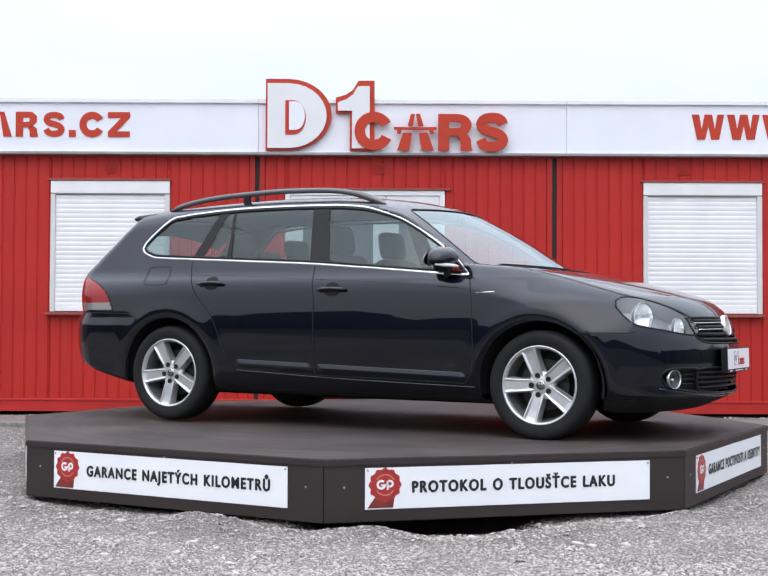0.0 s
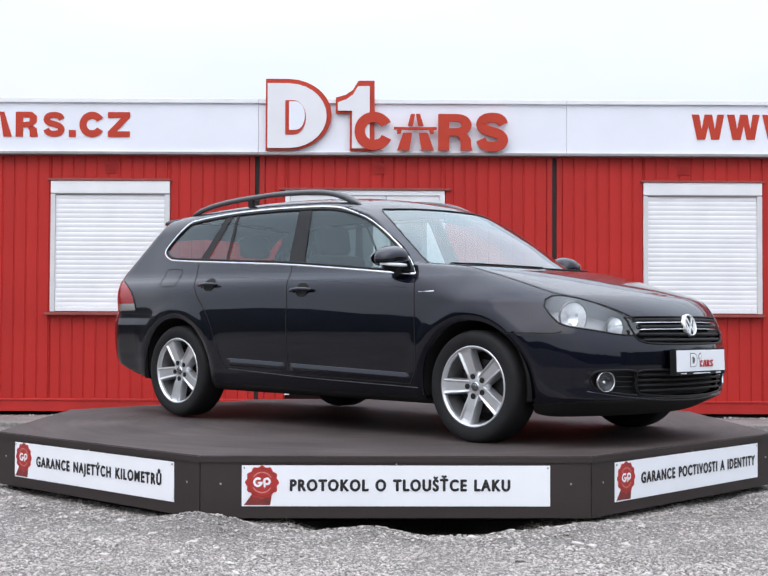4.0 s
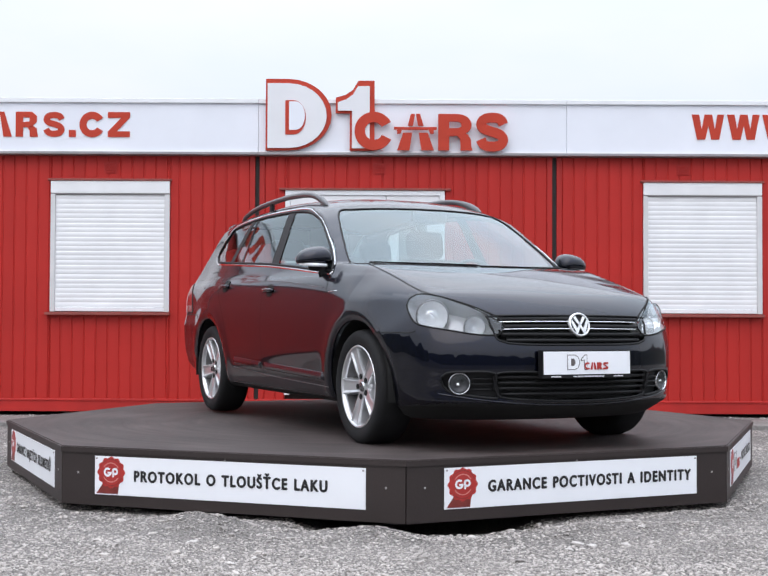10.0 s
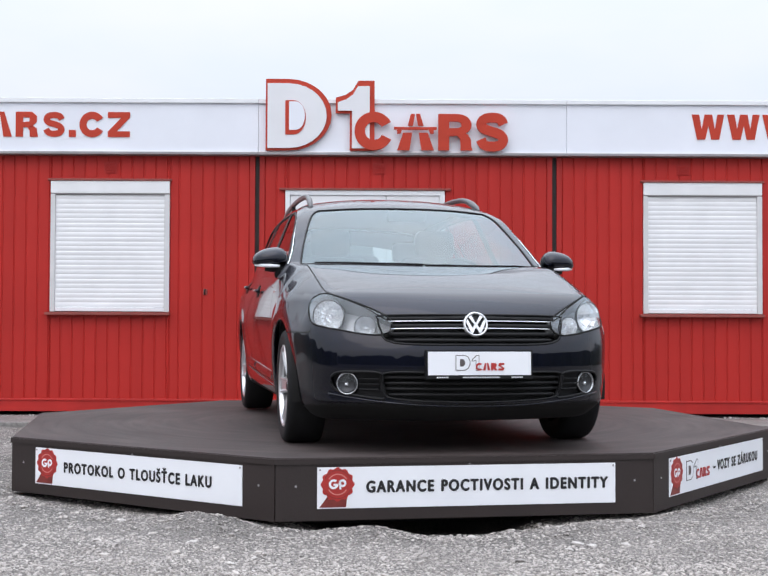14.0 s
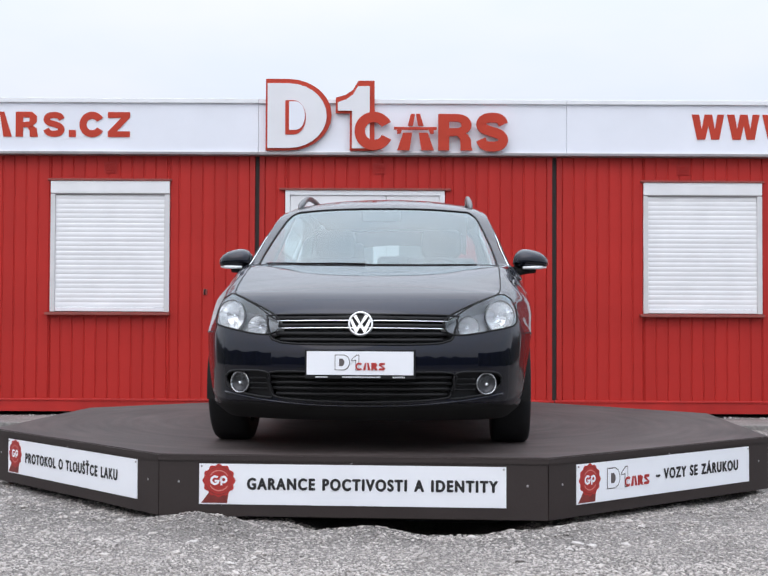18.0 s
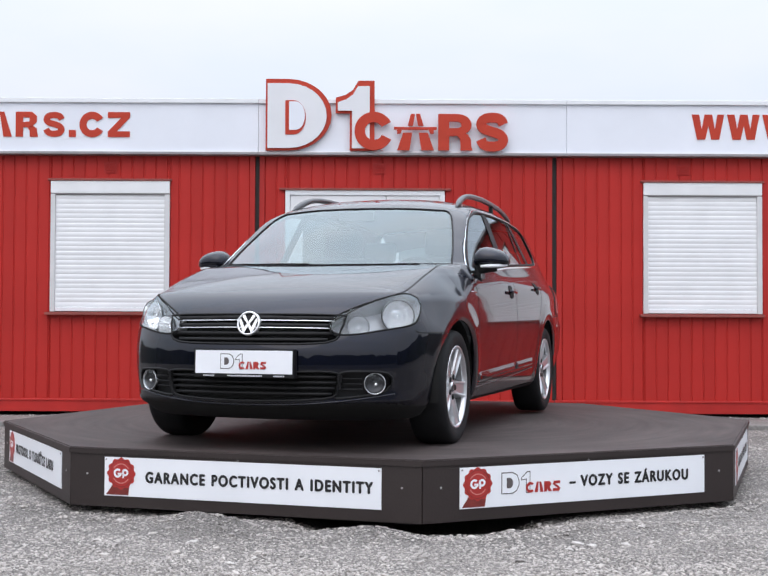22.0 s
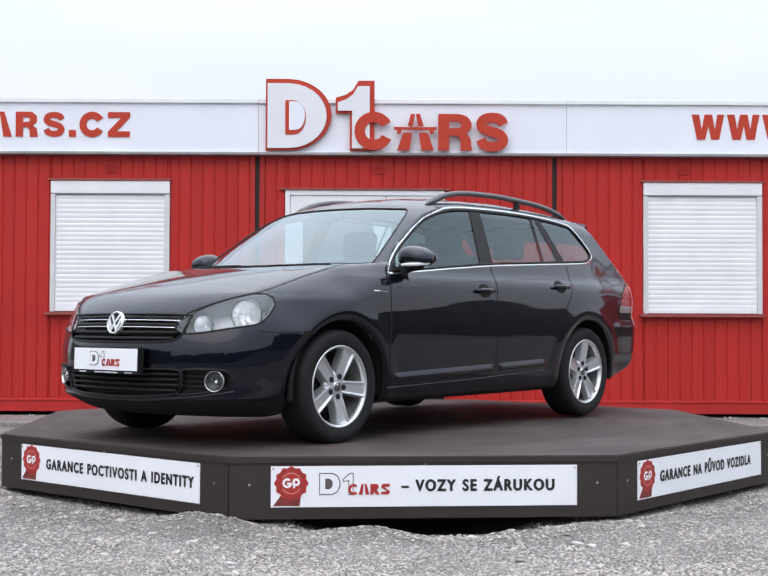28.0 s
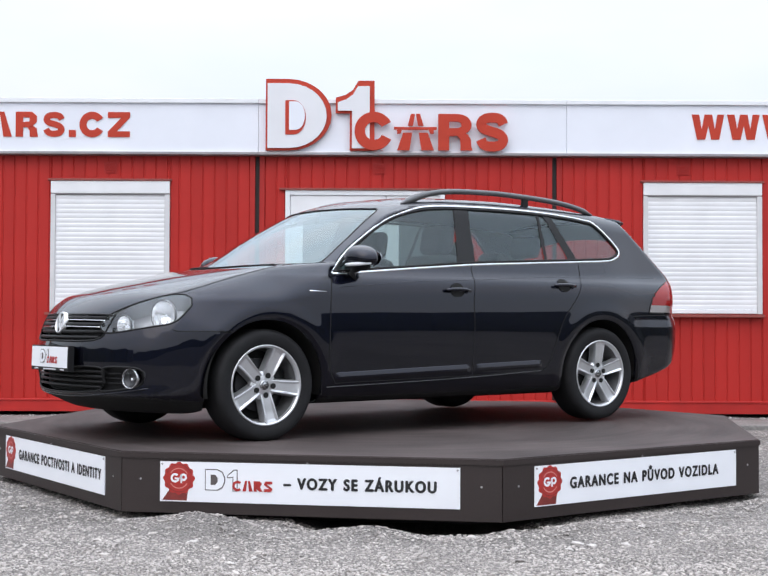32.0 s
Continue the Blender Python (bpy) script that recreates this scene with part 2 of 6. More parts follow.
def tube(bm, path, radius, n=8, flat=1.0, up=None, closed=False):
    """A rod along a path of points; flat squeezes it along its second axis."""
    pts = [Vector(p) for p in path]
    k = len(pts)
    rings = []
    for i, p in enumerate(pts):
        a = pts[(i - 1) % k] if closed or i else p
        b = pts[(i + 1) % k] if closed or i < k - 1 else p
        t = (b - a).normalized()
        ref = Vector(up) if up is not None else (Vector((0, 0, 1)) if abs(t.z) < 0.9 else Vector((1, 0, 0)))
        s = t.cross(ref).normalized()
        w = s.cross(t).normalized()
        r = radius[i] if isinstance(radius, (list, tuple)) else radius
        rings.append([bm.verts.new(p + s * (r * flat * math.cos(2 * math.pi * j / n)) + w * (r * math.sin(2 * math.pi * j / n))) for j in range(n)])
    for i in range(k if closed else k - 1):
        a, b = rings[i], rings[(i + 1) % k]
        for j in range(n):
            bm.faces.new((a[j], a[(j + 1) % n], b[(j + 1) % n], b[j]))
    if not closed:
        bm.faces.new(rings[0][::-1])
        bm.faces.new(rings[-1])
    return bm


def lettering(name, words, height, mat, parent, m, width=None, bold=0.0, spread=1.0, depth=0.0015, label=""):
    """Flat letters as a mesh, stretched to a given width, with its left foot at m."""
    cu = bpy.data.curves.new(name, "FONT")
    cu.body, cu.size, cu.extrude = words, 1.0, 0.0
    cu.offset = bold * 0.22
    cu.space_character, cu.space_word = spread, 1.25
    tmp = new(name, cu)
    dg = bpy.context.evaluated_depsgraph_get()
    me = bpy.data.meshes.new_from_object(tmp.evaluated_get(dg))
    bpy.data.objects.remove(tmp)
    # heavier strokes: the same letters laid three times, a hair apart
    src_v = [v.co.copy() for v in me.vertices]
    src_f = [tuple(q.vertices) for q in me.polygons]
    vs, fs = [], []
    for k, (dx, dy) in enumerate(((-bold, 0), (bold, 0), (0, -bold * 0.6), (0, bold * 0.6))):
        fs += [tuple(i + len(vs) for i in q) for q in src_f]
        vs += [(v.x + dx, v.y + dy, k) for v in src_v]
    me = bpy.data.meshes.new(name)
    me.from_pydata(vs, [], fs)
    xs = [v.co.x for v in me.vertices]
    x0, x1 = min(xs), max(xs)
    cap = 0.70
    sx = width / (x1 - x0) if width else height / cap
    for v in me.vertices:
        v.co = Vector(((v.co.x - x0) * sx, v.co.y * height / cap, depth + 0.0002 * v.co.z))
    # one part a letter: faces are sorted along the line and cut at the gaps
    co = [v.co.copy() for v in me.vertices]
    faces = sorted((min(co[i].x for i in q.vertices), max(co[i].x for i in q.vertices), tuple(q.vertices)) for q in me.polygons)
    groups, end = [], None
    for x0, x1, q in faces:
        if end is None or x0 > end + 0.004 * height:
            groups.append([])
            end = x1
        groups[-1].append(q)
        end = max(end, x1)
    bpy.data.meshes.remove(me)
    for g in groups:
        used = sorted({i for q in g for i in q})
        at = {i: k for k, i in enumerate(used)}
        me = bpy.data.meshes.new(name)
        me.from_pydata([co[i] for i in used], [], [tuple(at[i] for i in q) for q in g])
        me.materials.append(mat)
        ob = new(name, me)
        ob.parent = parent
        ob.matrix_basis = m
        tagged(ob, label)

# ---- ground ----
def ground_z(x, y):
    """Height of the gravel: gentle swells, a low bank round the turntable and a hollow scraped under its front."""
    if abs(x) > 6.5 or y > 4.5 or y < -6.2:
        return 0.0
    r = math.hypot(x, y)
    z = 0.018 * noise.noise((x * 0.9, y * 0.9, 0)) + 0.010 * noise.noise((x * 3.5, y * 3.5, 4))
    z += 0.050 * math.exp(-((r - 2.63) / 0.17) ** 2) * max(0.0, 0.55 + 1.5 * noise.noise((x * 1.7, y * 1.7, 9)) + 0.5 * noise.noise((x * 6, y * 6, 2)))
    if r < 2.12:
        z -= 0.045 * min(1, (2.12 - r) / 0.16)
    if y < 0:
        edge = 2.56 + 0.06 * noise.noise((x * 5, 3, 1))
        z -= 0.085 * max(0.0, min(1.0, (x + 0.46) / 0.22, (0.76 - x) / 0.20)) * max(0.0, min(1.0, (edge - r) / 0.13))
    return z


def build_ground():
    bm = bmesh.new()
    xs = [-400, -60, -12] + [-6 + 0.1 * i for i in range(121)] + [12, 60, 400]
    ys = [-400, -60, -14, -8] + [-6 + 0.1 * i for i in range(104)] + [12, 60, 400]
    grid = []
    for y in ys:
        row = []
        for x in xs:
            z = ground_z(x, y)
            row.append(bm.verts.new((x, y, z)))
        grid.append(row)
    for a, b in zip(grid, grid[1:]):
        for i in range(len(xs) - 1):
            bm.faces.new((a[i], a[i + 1], b[i + 1], b[i]))
    ob = new("ground", mesh_of(bm, "ground", M["gravel"], True))
    tagged(ob, "pale grey crushed gravel yard round the turntable", "ground", kind="structure")
    bm = boxed(-16, 16, 3.42, 7.2, -0.05, 0.045, 0.01)
    ob = new("pavement", mesh_of(bm, "pavement", M["paving"]))
    tagged(ob, "dark damp concrete strip along the red cabins", "pavement", kind="structure")


def build_stones():
    """Loose crushed stone, strewn densely before and beside the turntable."""
    rng = np.random.default_rng(5)
    base = []
    for k in range(6):
        bm = bmesh.new()
        bmesh.ops.create_icosphere(bm, subdivisions=1, radius=1.0)
        for v in bm.verts:
            v.co *= 0.55 + 0.9 * rng.random()
            v.co.z *= 0.75
        bm.verts.index_update()
        base.append((np.array([v.co[:] for v in bm.verts]), np.array([[v.index for v in f.verts] for f in bm.faces])))
        bm.free()
    verts, faces, off = [], [], 0
    n = 0
    while n < 105000:
        y = -4.0 + 7.3 * rng.random() ** 1.9
        x = (rng.random() * 2 - 1) * (0.36 * (y + 8.443) + 0.3)
        r = math.hypot(x, y)
        if r < 2.18:
            continue
        s = 0.0024 + 0.0056 * rng.random() ** 2.4 + (0.013 * rng.random() if rng.random() < 0.007 else 0)
        v, f = base[n % 6]
        a = rng.random() * 6.28
        c, d = math.cos(a), math.sin(a)
        q = v * s * np.array([1.0 + 0.5 * rng.random(), 1.0, 0.8])
        z = ground_z(x, y)
        q = np.stack([q[:, 0] * c - q[:, 1] * d + x, q[:, 0] * d + q[:, 1] * c + y, q[:, 2] + z + s * 0.25], 1)
        verts.append(q)
        faces.append(f + off)
        off += len(v)
        n += 1
    verts, faces = np.concatenate(verts), np.concatenate(faces)
    ob = part_data("gravel_stones", verts.tolist(), faces.tolist(), M["stone"])
    tagged(ob, "loose crushed stones strewn over the gravel yard", "gravel", kind="stuff")


def build_loose_stones():
    """The few larger pale stones that lie apart on the gravel."""
    rng = np.random.default_rng(21)
    for x, y, size in ((-0.850, -2.811, 0.031), (-1.30, -2.15, 0.026), (-0.538, -3.183, 0.019), (-0.628, -3.272, 0.025), (0.867, -2.766, 0.032), (0.923, -2.823, 0.027), (0.810, -2.905, 0.026),
                       (1.078, -2.786, 0.029), (0.401, -2.63, 0.026), (1.20, -2.20, 0.026), (1.214, -2.459, 0.022)):
        bm = bmesh.new()
        bmesh.ops.create_icosphere(bm, subdivisions=2, radius=1.0)
        for v in bm.verts:
            v.co *= 0.82 + 0.30 * noise.noise(v.co * 1.3 + Vector((x * 7, y * 7, 0))) + 0.06 * rng.random()
        m = Matrix.Translation((x, y, ground_z(x, y) + size * 0.12)) @ pose(0, 0, 0, 8 * rng.random(), 8 * rng.random(), 360 * rng.random()) @ Matrix.Diagonal((size * 1.15, size * 0.85, size * 0.45, 1))
        bmesh.ops.transform(bm, matrix=m, verts=bm.verts)
        ob = new("loose_stone", mesh_of(bm, "loose_stone", M["loose"]))
        tagged(ob, "pale flat stone lying on the grey gravel", "stone", "larger loose stones")


# ---- the row of red cabins ----
WALL_Y = 4.36
SEAMS = [-7.331, -4.315, -1.299, 1.717, 4.733, 7.749]
Z_BASE, Z_RAIL, Z_RED = 0.085, 0.216, 2.68
OPEN = {"left": (-3.391, -2.185, 1.092, 2.428), "right": (2.618, 3.820, 1.095, 2.431), "door": (-1.013, 0.604, 0.262, 2.333)}
PLANK = 3.016 / 24


def build_cabins():
    strip_meshes = {}

    def strip(z0, z1, w):
        """One formed sheet strip with a narrow folded groove at its edges."""
        key = (round(z0, 3), round(z1, 3), round(w, 3))
        if key not in strip_meshes:
            bm = bmesh.new()
            e = min(0.011, w * 0.3)
            prof = [(0, 0.05), (0, 0.009), (e * 0.45, 0.0075), (e, 0.0), (w * 0.5, -0.0012), (w - e, 0.0), (w - e * 0.45, 0.0075), (w, 0.009), (w, 0.05)]
            lo = [bm.verts.new((x, y, z0)) for x, y in prof]
            hi = [bm.verts.new((x, y, z1)) for x, y in prof]
            for i in range(len(prof) - 1):
                bm.faces.new((lo[i], lo[i + 1], hi[i + 1], hi[i]))
            bm.faces.new(hi)
            bm.faces.new(lo[::-1])
            strip_meshes[key] = mesh_of(bm, "wall_panel", M["red"])
        return strip_meshes[key]

    for a, b in zip(SEAMS, SEAMS[1:]):
        inner = -4.5 < a < 4.0
        cab = thing("office_cabin", pose(a, WALL_Y, 0), "red sheet-clad office cabin with a white fascia in a row", "cabin", "row of red cabins")
        w = b - a
        part("core_wall", boxed(0.03, w - 0.03, 0.06, 2.6, Z_BASE + 0.01, Z_RED - 0.01), M["joint"], cab)
        part("roof", boxed(0.0, w, 0.0, 2.65, Z_RED + 0.03, Z_RED + 0.10), M["gutter"], cab)
        part("base_rail", boxed(0.004, w - 0.004, -0.012, 0.09, Z_BASE, Z_RAIL, 0.006), M["red_rail"], cab, "red steel base rail")
        part("base_rail_lip", boxed(0.004, w - 0.004, -0.020, -0.012, Z_RAIL - 0.022, Z_RAIL - 0.004, 0.003), M["red_rail"], cab)
        part("corner_post", boxed(0.022, 0.075, -0.006, 0.05, Z_RAIL, Z_RED, 0.006), M["red_rail"], cab)
        part("corner_post", boxed(w - 0.075, w - 0.022, -0.006, 0.05, Z_RAIL, Z_RED, 0.006), M["red_rail"], cab)
        part("head_rail", boxed(0.004, w - 0.004, -0.004, 0.05, Z_RED - 0.006, Z_RED + 0.001), M["red_trim"], cab)
        n = 24 if inner else 6
        pw = (w - 0.15) / n
        for i in range(n):
            x0, x1 = a + 0.075 + i * pw, a + 0.075 + (i + 1) * pw
            bits = [(x0, x1, Z_RAIL, Z_RED - 0.006)]
            for ox0, ox1, oz0, oz1 in OPEN.values():
                if inner and x1 > ox0 and x0 < ox1:
                    m0, m1 = max(x0, ox0), min(x1, ox1)
                    bits = [(m0, m1, Z_RAIL, oz0), (m0, m1, oz1, Z_RED - 0.006)]
                    bits += [(x0, m0, Z_RAIL, Z_RED - 0.006)] if m0 - x0 > 0.004 else []
                    bits += [(m1, x1, Z_RAIL, Z_RED - 0.006)] if x1 - m1 > 0.004 else []
            for b0, b1, z0, z1 in bits:
                if z1 - z0 > 0.05:
                    ob = new("wall_panel", strip(z0, z1, b1 - b0))
                    ob.parent, ob.location = cab, (b0 - a, 0, 0)
    for x in SEAMS[1:-1]:
        ob = new("joint_cover", mesh_of(boxed(x - 0.021, x + 0.021, WALL_Y + 0.012, WALL_Y + 0.05, Z_BASE, Z_RED), "joint_cover", M["joint"]))
        tagged(ob, "narrow black vertical joint between two red cabins", "joint", "cabin joints", "structure")


def build_fascia():
    f = thing("fascia", pose(0, WALL_Y, 0), "long white sheet fascia with a grey drip edge over cabins", "fascia")
    cuts = [-7.3, -4.2, -1.285, 1.83, 4.8, 7.7]
    for a, b in zip(cuts, cuts[1:]):
        part("fascia_sheet", boxed(a + 0.0015, b - 0.0015, -0.06, 0.0, 2.725, 3.205, 0.002), M["fascia"], f)
        part("top_capping", boxed(a + 0.001, b - 0.001, -0.085, 0.04, 3.205, 3.252, 0.006), M["white"], f, "bright white folded capping")
        part("lower_edge", boxed(a + 0.001, b - 0.001, -0.068, 0.0, 2.708, 2.725, 0.003), M["white"], f)
        part("drip_edge", boxed(a + 0.001, b - 0.001, -0.105, 0.0, 2.681, 2.707, 0.004), M["gutter"], f, "dull grey drip edge")


def build_window(name, x0, x1, z0, z1, label):
    """A window closed by a white roller shutter, in a grey frame."""
    w, h = x1 - x0, z1 - z0
    o = thing(name, pose(x0, WALL_Y, z0), label, "window", "shuttered windows", "structure")
    part("reveal", boxed(0.02, w - 0.02, 0.03, 0.06, 0.0, h), M["joint"], o)
    part("window_frame", boxed(0, 0.048, -0.022, 0.04, 0.0, h - 0.145, 0.004), M["frame"], o)
    part("window_frame", boxed(w - 0.052, w, -0.022, 0.04, 0.0, h - 0.145, 0.004), M["frame"], o)
    part("shutter_box", boxed(0, w, -0.026, 0.04, h - 0.135, h - 0.008, 0.006), M["slat"], o, "white shutter box")
    part("window_frame", boxed(0.0, w, -0.018, 0.03, h - 0.147, h - 0.136), M["gutter"], o)
    part("head_trim", boxed(-0.03, w + 0.02, -0.035, 0.03, h - 0.007, h + 0.014, 0.003), M["red_trim"], o, "dull red trim over the shutter")
    part("window_sill", boxed(-0.04, w + 0.01, -0.07, 0.03, -0.034, -0.006, 0.004), M["red_trim"], o, "dull red sheet sill")
    part("bottom_bar", boxed(0.05, w - 0.055, -0.016, 0.03, 0.004, 0.045, 0.004), M["white"], o)
    n = 24
    z = 0.046
    sh = (h - 0.15 - 0.046) / n
    for i in range(n):
        bm = bmesh.new()
        prof = [(0.0, 0.0), (-0.0008, sh * 0.10), (-0.0026, sh * 0.3), (-0.0032, sh * 0.55), (-0.0026, sh * 0.8), (-0.0004, sh * 0.96), (0.0, sh)]
        a = [bm.verts.new((0.049, y, z + i * sh + d)) for y, d in prof]
        b = [bm.verts.new((w - 0.053, y, z + i * sh + d)) for y, d in prof]
        for j in range(len(prof) - 1):
            bm.faces.new((a[j], b[j], b[j + 1], a[j + 1]))
        part("slat", bm, M["slat"], o)
    return o


def build_door():
    x0, x1, z0, z1 = OPEN["door"]
    w, h = x1 - x0, z1 - z0
    o = thing("door_1", pose(x0, WALL_Y, z0), "white glazed double door in the middle red cabin", "door", kind="structure")
    part("door_frame", boxed(0, 0.05, -0.02, 0.05, 0, h, 0.004), M["white"], o)
    part("door_frame", boxed(w - 0.05, w, -0.02, 0.05, 0, h, 0.004), M["white"], o)
    part("door_frame", boxed(0.05, w - 0.05, -0.02, 0.05, h - 0.05, h, 0.004), M["white"], o)
    part("head_trim", boxed(-0.06, w + 0.06, -0.035, 0.03, h + 0.001, h + 0.022, 0.003), M["red_trim"], o, "dull red trim over the door")
    mid = 1.022
    for a, b in ((0.052, mid - 0.003), (mid + 0.003, w - 0.052)):
        leaf = part("door_leaf", boxed(a, b, -0.008, 0.04, 0.01, h - 0.052, 0.005), M["slat"], o, "white glazed door leaf")
        part("door_glass", boxed(a + 0.125, b - 0.125, -0.012, -0.006, 0.22, h - 0.22), M["door_glass"], leaf, "dark door glazing")
        for c0, c1, d0, d1 in ((a + 0.110, a + 0.127, 0.205, h - 0.205), (b - 0.127, b - 0.110, 0.205, h - 0.205), (a + 0.127, b - 0.127, 0.205, 0.222), (a + 0.127, b - 0.127, h - 0.222, h - 0.205)):
            part("glazing_bead", boxed(c0, c1, -0.018, -0.007, d0, d1, 0.002), M["white"], leaf)
    part("door_handle", tube(bmesh.new(), [(mid - 0.05, -0.01, 1.0), (mid - 0.05, -0.05, 1.0), (mid - 0.16, -0.05, 1.0)], 0.009), M["frame"], o, "grey lever handle", True)


def sign_slab(parent, name, outline, depth, y, mat, label=""):
    m = Matrix.Translation((0, y, 0)) @ pose(0, 0, 0, 90)
    return part(name, prism(bmesh.new(), outline, depth, m), mat, parent, label)


def half_round(x0, x1, z0, z1, r_share, n=14):
    """A slab straight at its back and fully rounded at its front."""
    r = (z1 - z0) / 2
    ex = (x1 - x0) * r_share
    zc = (z0 + z1) / 2
    arc = [(x1 - ex + ex * math.sin(math.pi * i / n), zc - r * math.cos(math.pi * i / n)) for i in range(n + 1)]
    return [(x0, z0)] + arc + [(x0, z1)]


def bent_band(m, x0, w, z0, h, half, deep):
    """A flat band of even width along a double curve."""
    key = [(0.83, 0.70), (0.74, 0.83), (0.50, 0.875), (0.26, 0.83), (0.17, 0.70), (0.27, 0.58), (0.50, 0.51), (0.73, 0.43), (0.83, 0.30), (0.74, 0.17), (0.50, 0.125), (0.26, 0.17), (0.16, 0.31)]
    mid = []
    for i in range(len(key) - 1):
        p0, p1, p2, p3 = (Vector(key[min(max(i + k, 0), len(key) - 1)]) for k in (-1, 0, 1, 2))
        for t in (0, 0.25, 0.5, 0.75):
            mid.append(0.5 * (2 * p1 + (p2 - p0) * t + (2 * p0 - 5 * p1 + 4 * p2 - p3) * t * t + (3 * p1 - 3 * p2 + p3 - p0) * t ** 3))
    mid = [Vector((x0 + w * p.x, z0 + h * p.y)) for p in mid + [Vector(key[-1])]]
    bm = bmesh.new()
    rows = []
    for i, p in enumerate(mid):
        t = (mid[min(i + 1, len(mid) - 1)] - mid[max(i - 1, 0)]).normalized()
        s = Vector((-t.y, t.x)) * half
        rows.append([bm.verts.new(m @ Vector((q.x, q.y, d))) for q, d in ((p + s, 0.0), (p + s, deep), (p - s, deep), (p - s, 0.0))])
    for a, b in zip(rows, rows[1:]):
        for k in range(3):
            bm.faces.new((a[k], a[k + 1], b[k + 1], b[k]))
    bm.faces.new(rows[0])
    bm.faces.new(rows[-1][::-1])
    return bm


def build_sign():
    """The raised roof sign, as plain shapes in red and white, and the flat shapes along the fascia."""
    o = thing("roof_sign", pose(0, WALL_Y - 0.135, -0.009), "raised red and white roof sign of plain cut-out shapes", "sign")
    # the half-round slab and the upright bar, white with red edges and red returns
    sign_slab(o, "sign_return", half_round(-1.209, -0.545, 2.735, 3.459, 0.66), 0.03, 0.06, M["sign_red"], "red half-round backing")
    sign_slab(o, "sign_face", half_round(-1.190, -0.593, 2.757, 3.412, 0.64), 0.012, 0.024, M["sign_white"], "white half-round face")
    sign_slab(o, "sign_inset", half_round(-1.010, -0.803, 2.892, 3.238, 0.58), 0.006, 0.012, M["sign_red"], "red half-round inset")
    sign_slab(o, "sign_inset_face", half_round(-0.972, -0.812, 2.938, 3.226, 0.58), 0.005, 0.006, M["fascia"], "pale half-round core")
    sign_slab(o, "sign_return", [(-0.360, 2.735), (-0.112, 2.735), (-0.112, 3.444), (-0.275, 3.444), (-0.330, 3.350), (-0.402, 3.300), (-0.503, 3.270), (-0.503, 3.114), (-0.360, 3.114)], 0.03, 0.06, M["sign_red"], "red bar backing")
    sign_slab(o, "sign_face", [(-0.338, 2.757), (-0.160, 2.757), (-0.160, 3.385), (-0.280, 3.385), (-0.330, 3.300), (-0.400, 3.250), (-0.482, 3.222), (-0.482, 3.137), (-0.338, 3.137)], 0.012, 0.024, M["sign_white"], "white bar face")
    # four red shapes of one height beside them
    y = 0.030
    m = Matrix.Translation((0, y, 0)) @ pose(0, 0, 0, 90)
    bm = bmesh.new()
    mm = m @ Matrix.Translation((-0.118, 2.930, 0)) @ Matrix.Diagonal((1.0, 1.0, 1.0, 1.0))
    spin(bm, [(0.090, 0.0), (0.090, 0.03), (0.194, 0.03), (0.194, 0.0)], 40, mm, radians(28), radians(334))
    part("sign_shape", bm, M["sign_red"], o, "red open ring")
    bm = bmesh.new()
    for a, b, c, d in ((0.118, 0.242, 0.268, 0.178), (0.486, 0.362, 0.334, 0.424)):
        prism(bm, [(a, 2.738), (b, 2.738), (c, 2.915), (d, 2.915)] if a < b else [(b, 2.738), (a, 2.738), (d, 2.915), (c, 2.915)], 0.03, m)
    for a, b, c, d in ((0.222, 0.275, 0.297, 0.255), (0.382, 0.327, 0.305, 0.347)):
        prism(bm, [(a, 2.985), (b, 2.985), (c, 3.105), (d, 3.105)] if a < b else [(b, 2.985), (a, 2.985), (d, 3.105), (c, 3.105)], 0.03, m)
    prism(bm, [(0.085, 2.945), (0.515, 2.945), (0.515, 2.972), (0.085, 2.972)], 0.03, m)
    prism(bm, [(0.115, 2.905), (0.150, 2.905), (0.165, 2.946), (0.115, 2.946)], 0.03, m)
    prism(bm, [(0.450, 2.905), (0.485, 2.905), (0.485, 2.946), (0.435, 2.946)], 0.03, m)
    part("sign_shape", bm, M["sign_red"], o, "red trapezoid crossed by a bar")
    bm = bmesh.new()
    prism(bm, [(0.530, 2.738), (0.640, 2.738), (0.640, 3.105), (0.530, 3.105)], 0.03, m)
    mm = m @ Matrix.Translation((0.720, 2.995, 0)) @ Matrix.Diagonal((1.32, 1.0, 1.0, 1.0))
    spin(bm, [(0.033, 0.0), (0.033, 0.03), (0.110, 0.03), (0.110, 0.0)], 24, mm, radians(-90), radians(90))
    prism(bm, [(0.640, 3.028), (0.721, 3.028), (0.721, 3.105), (0.640, 3.105)], 0.03, m)
    prism(bm, [(0.640, 2.885), (0.721, 2.885), (0.721, 2.962), (0.640, 2.962)], 0.03, m)
    prism(bm, [(0.755, 2.738), (0.876, 2.738), (0.862, 2.775), (0.860, 2.845), (0.832, 2.895), (0.78, 2.915), (0.715, 2.887), (0.748, 2.862), (0.755, 2.82)], 0.0295, m)
    part("sign_shape", bm, M["sign_red"], o, "red upright shape with a window")
    bm = bent_band(m, 0.905, 0.338, 2.728, 0.392, 0.049, 0.03)
    part("sign_shape", bm, M["sign_red"], o, "red double-curved shape")
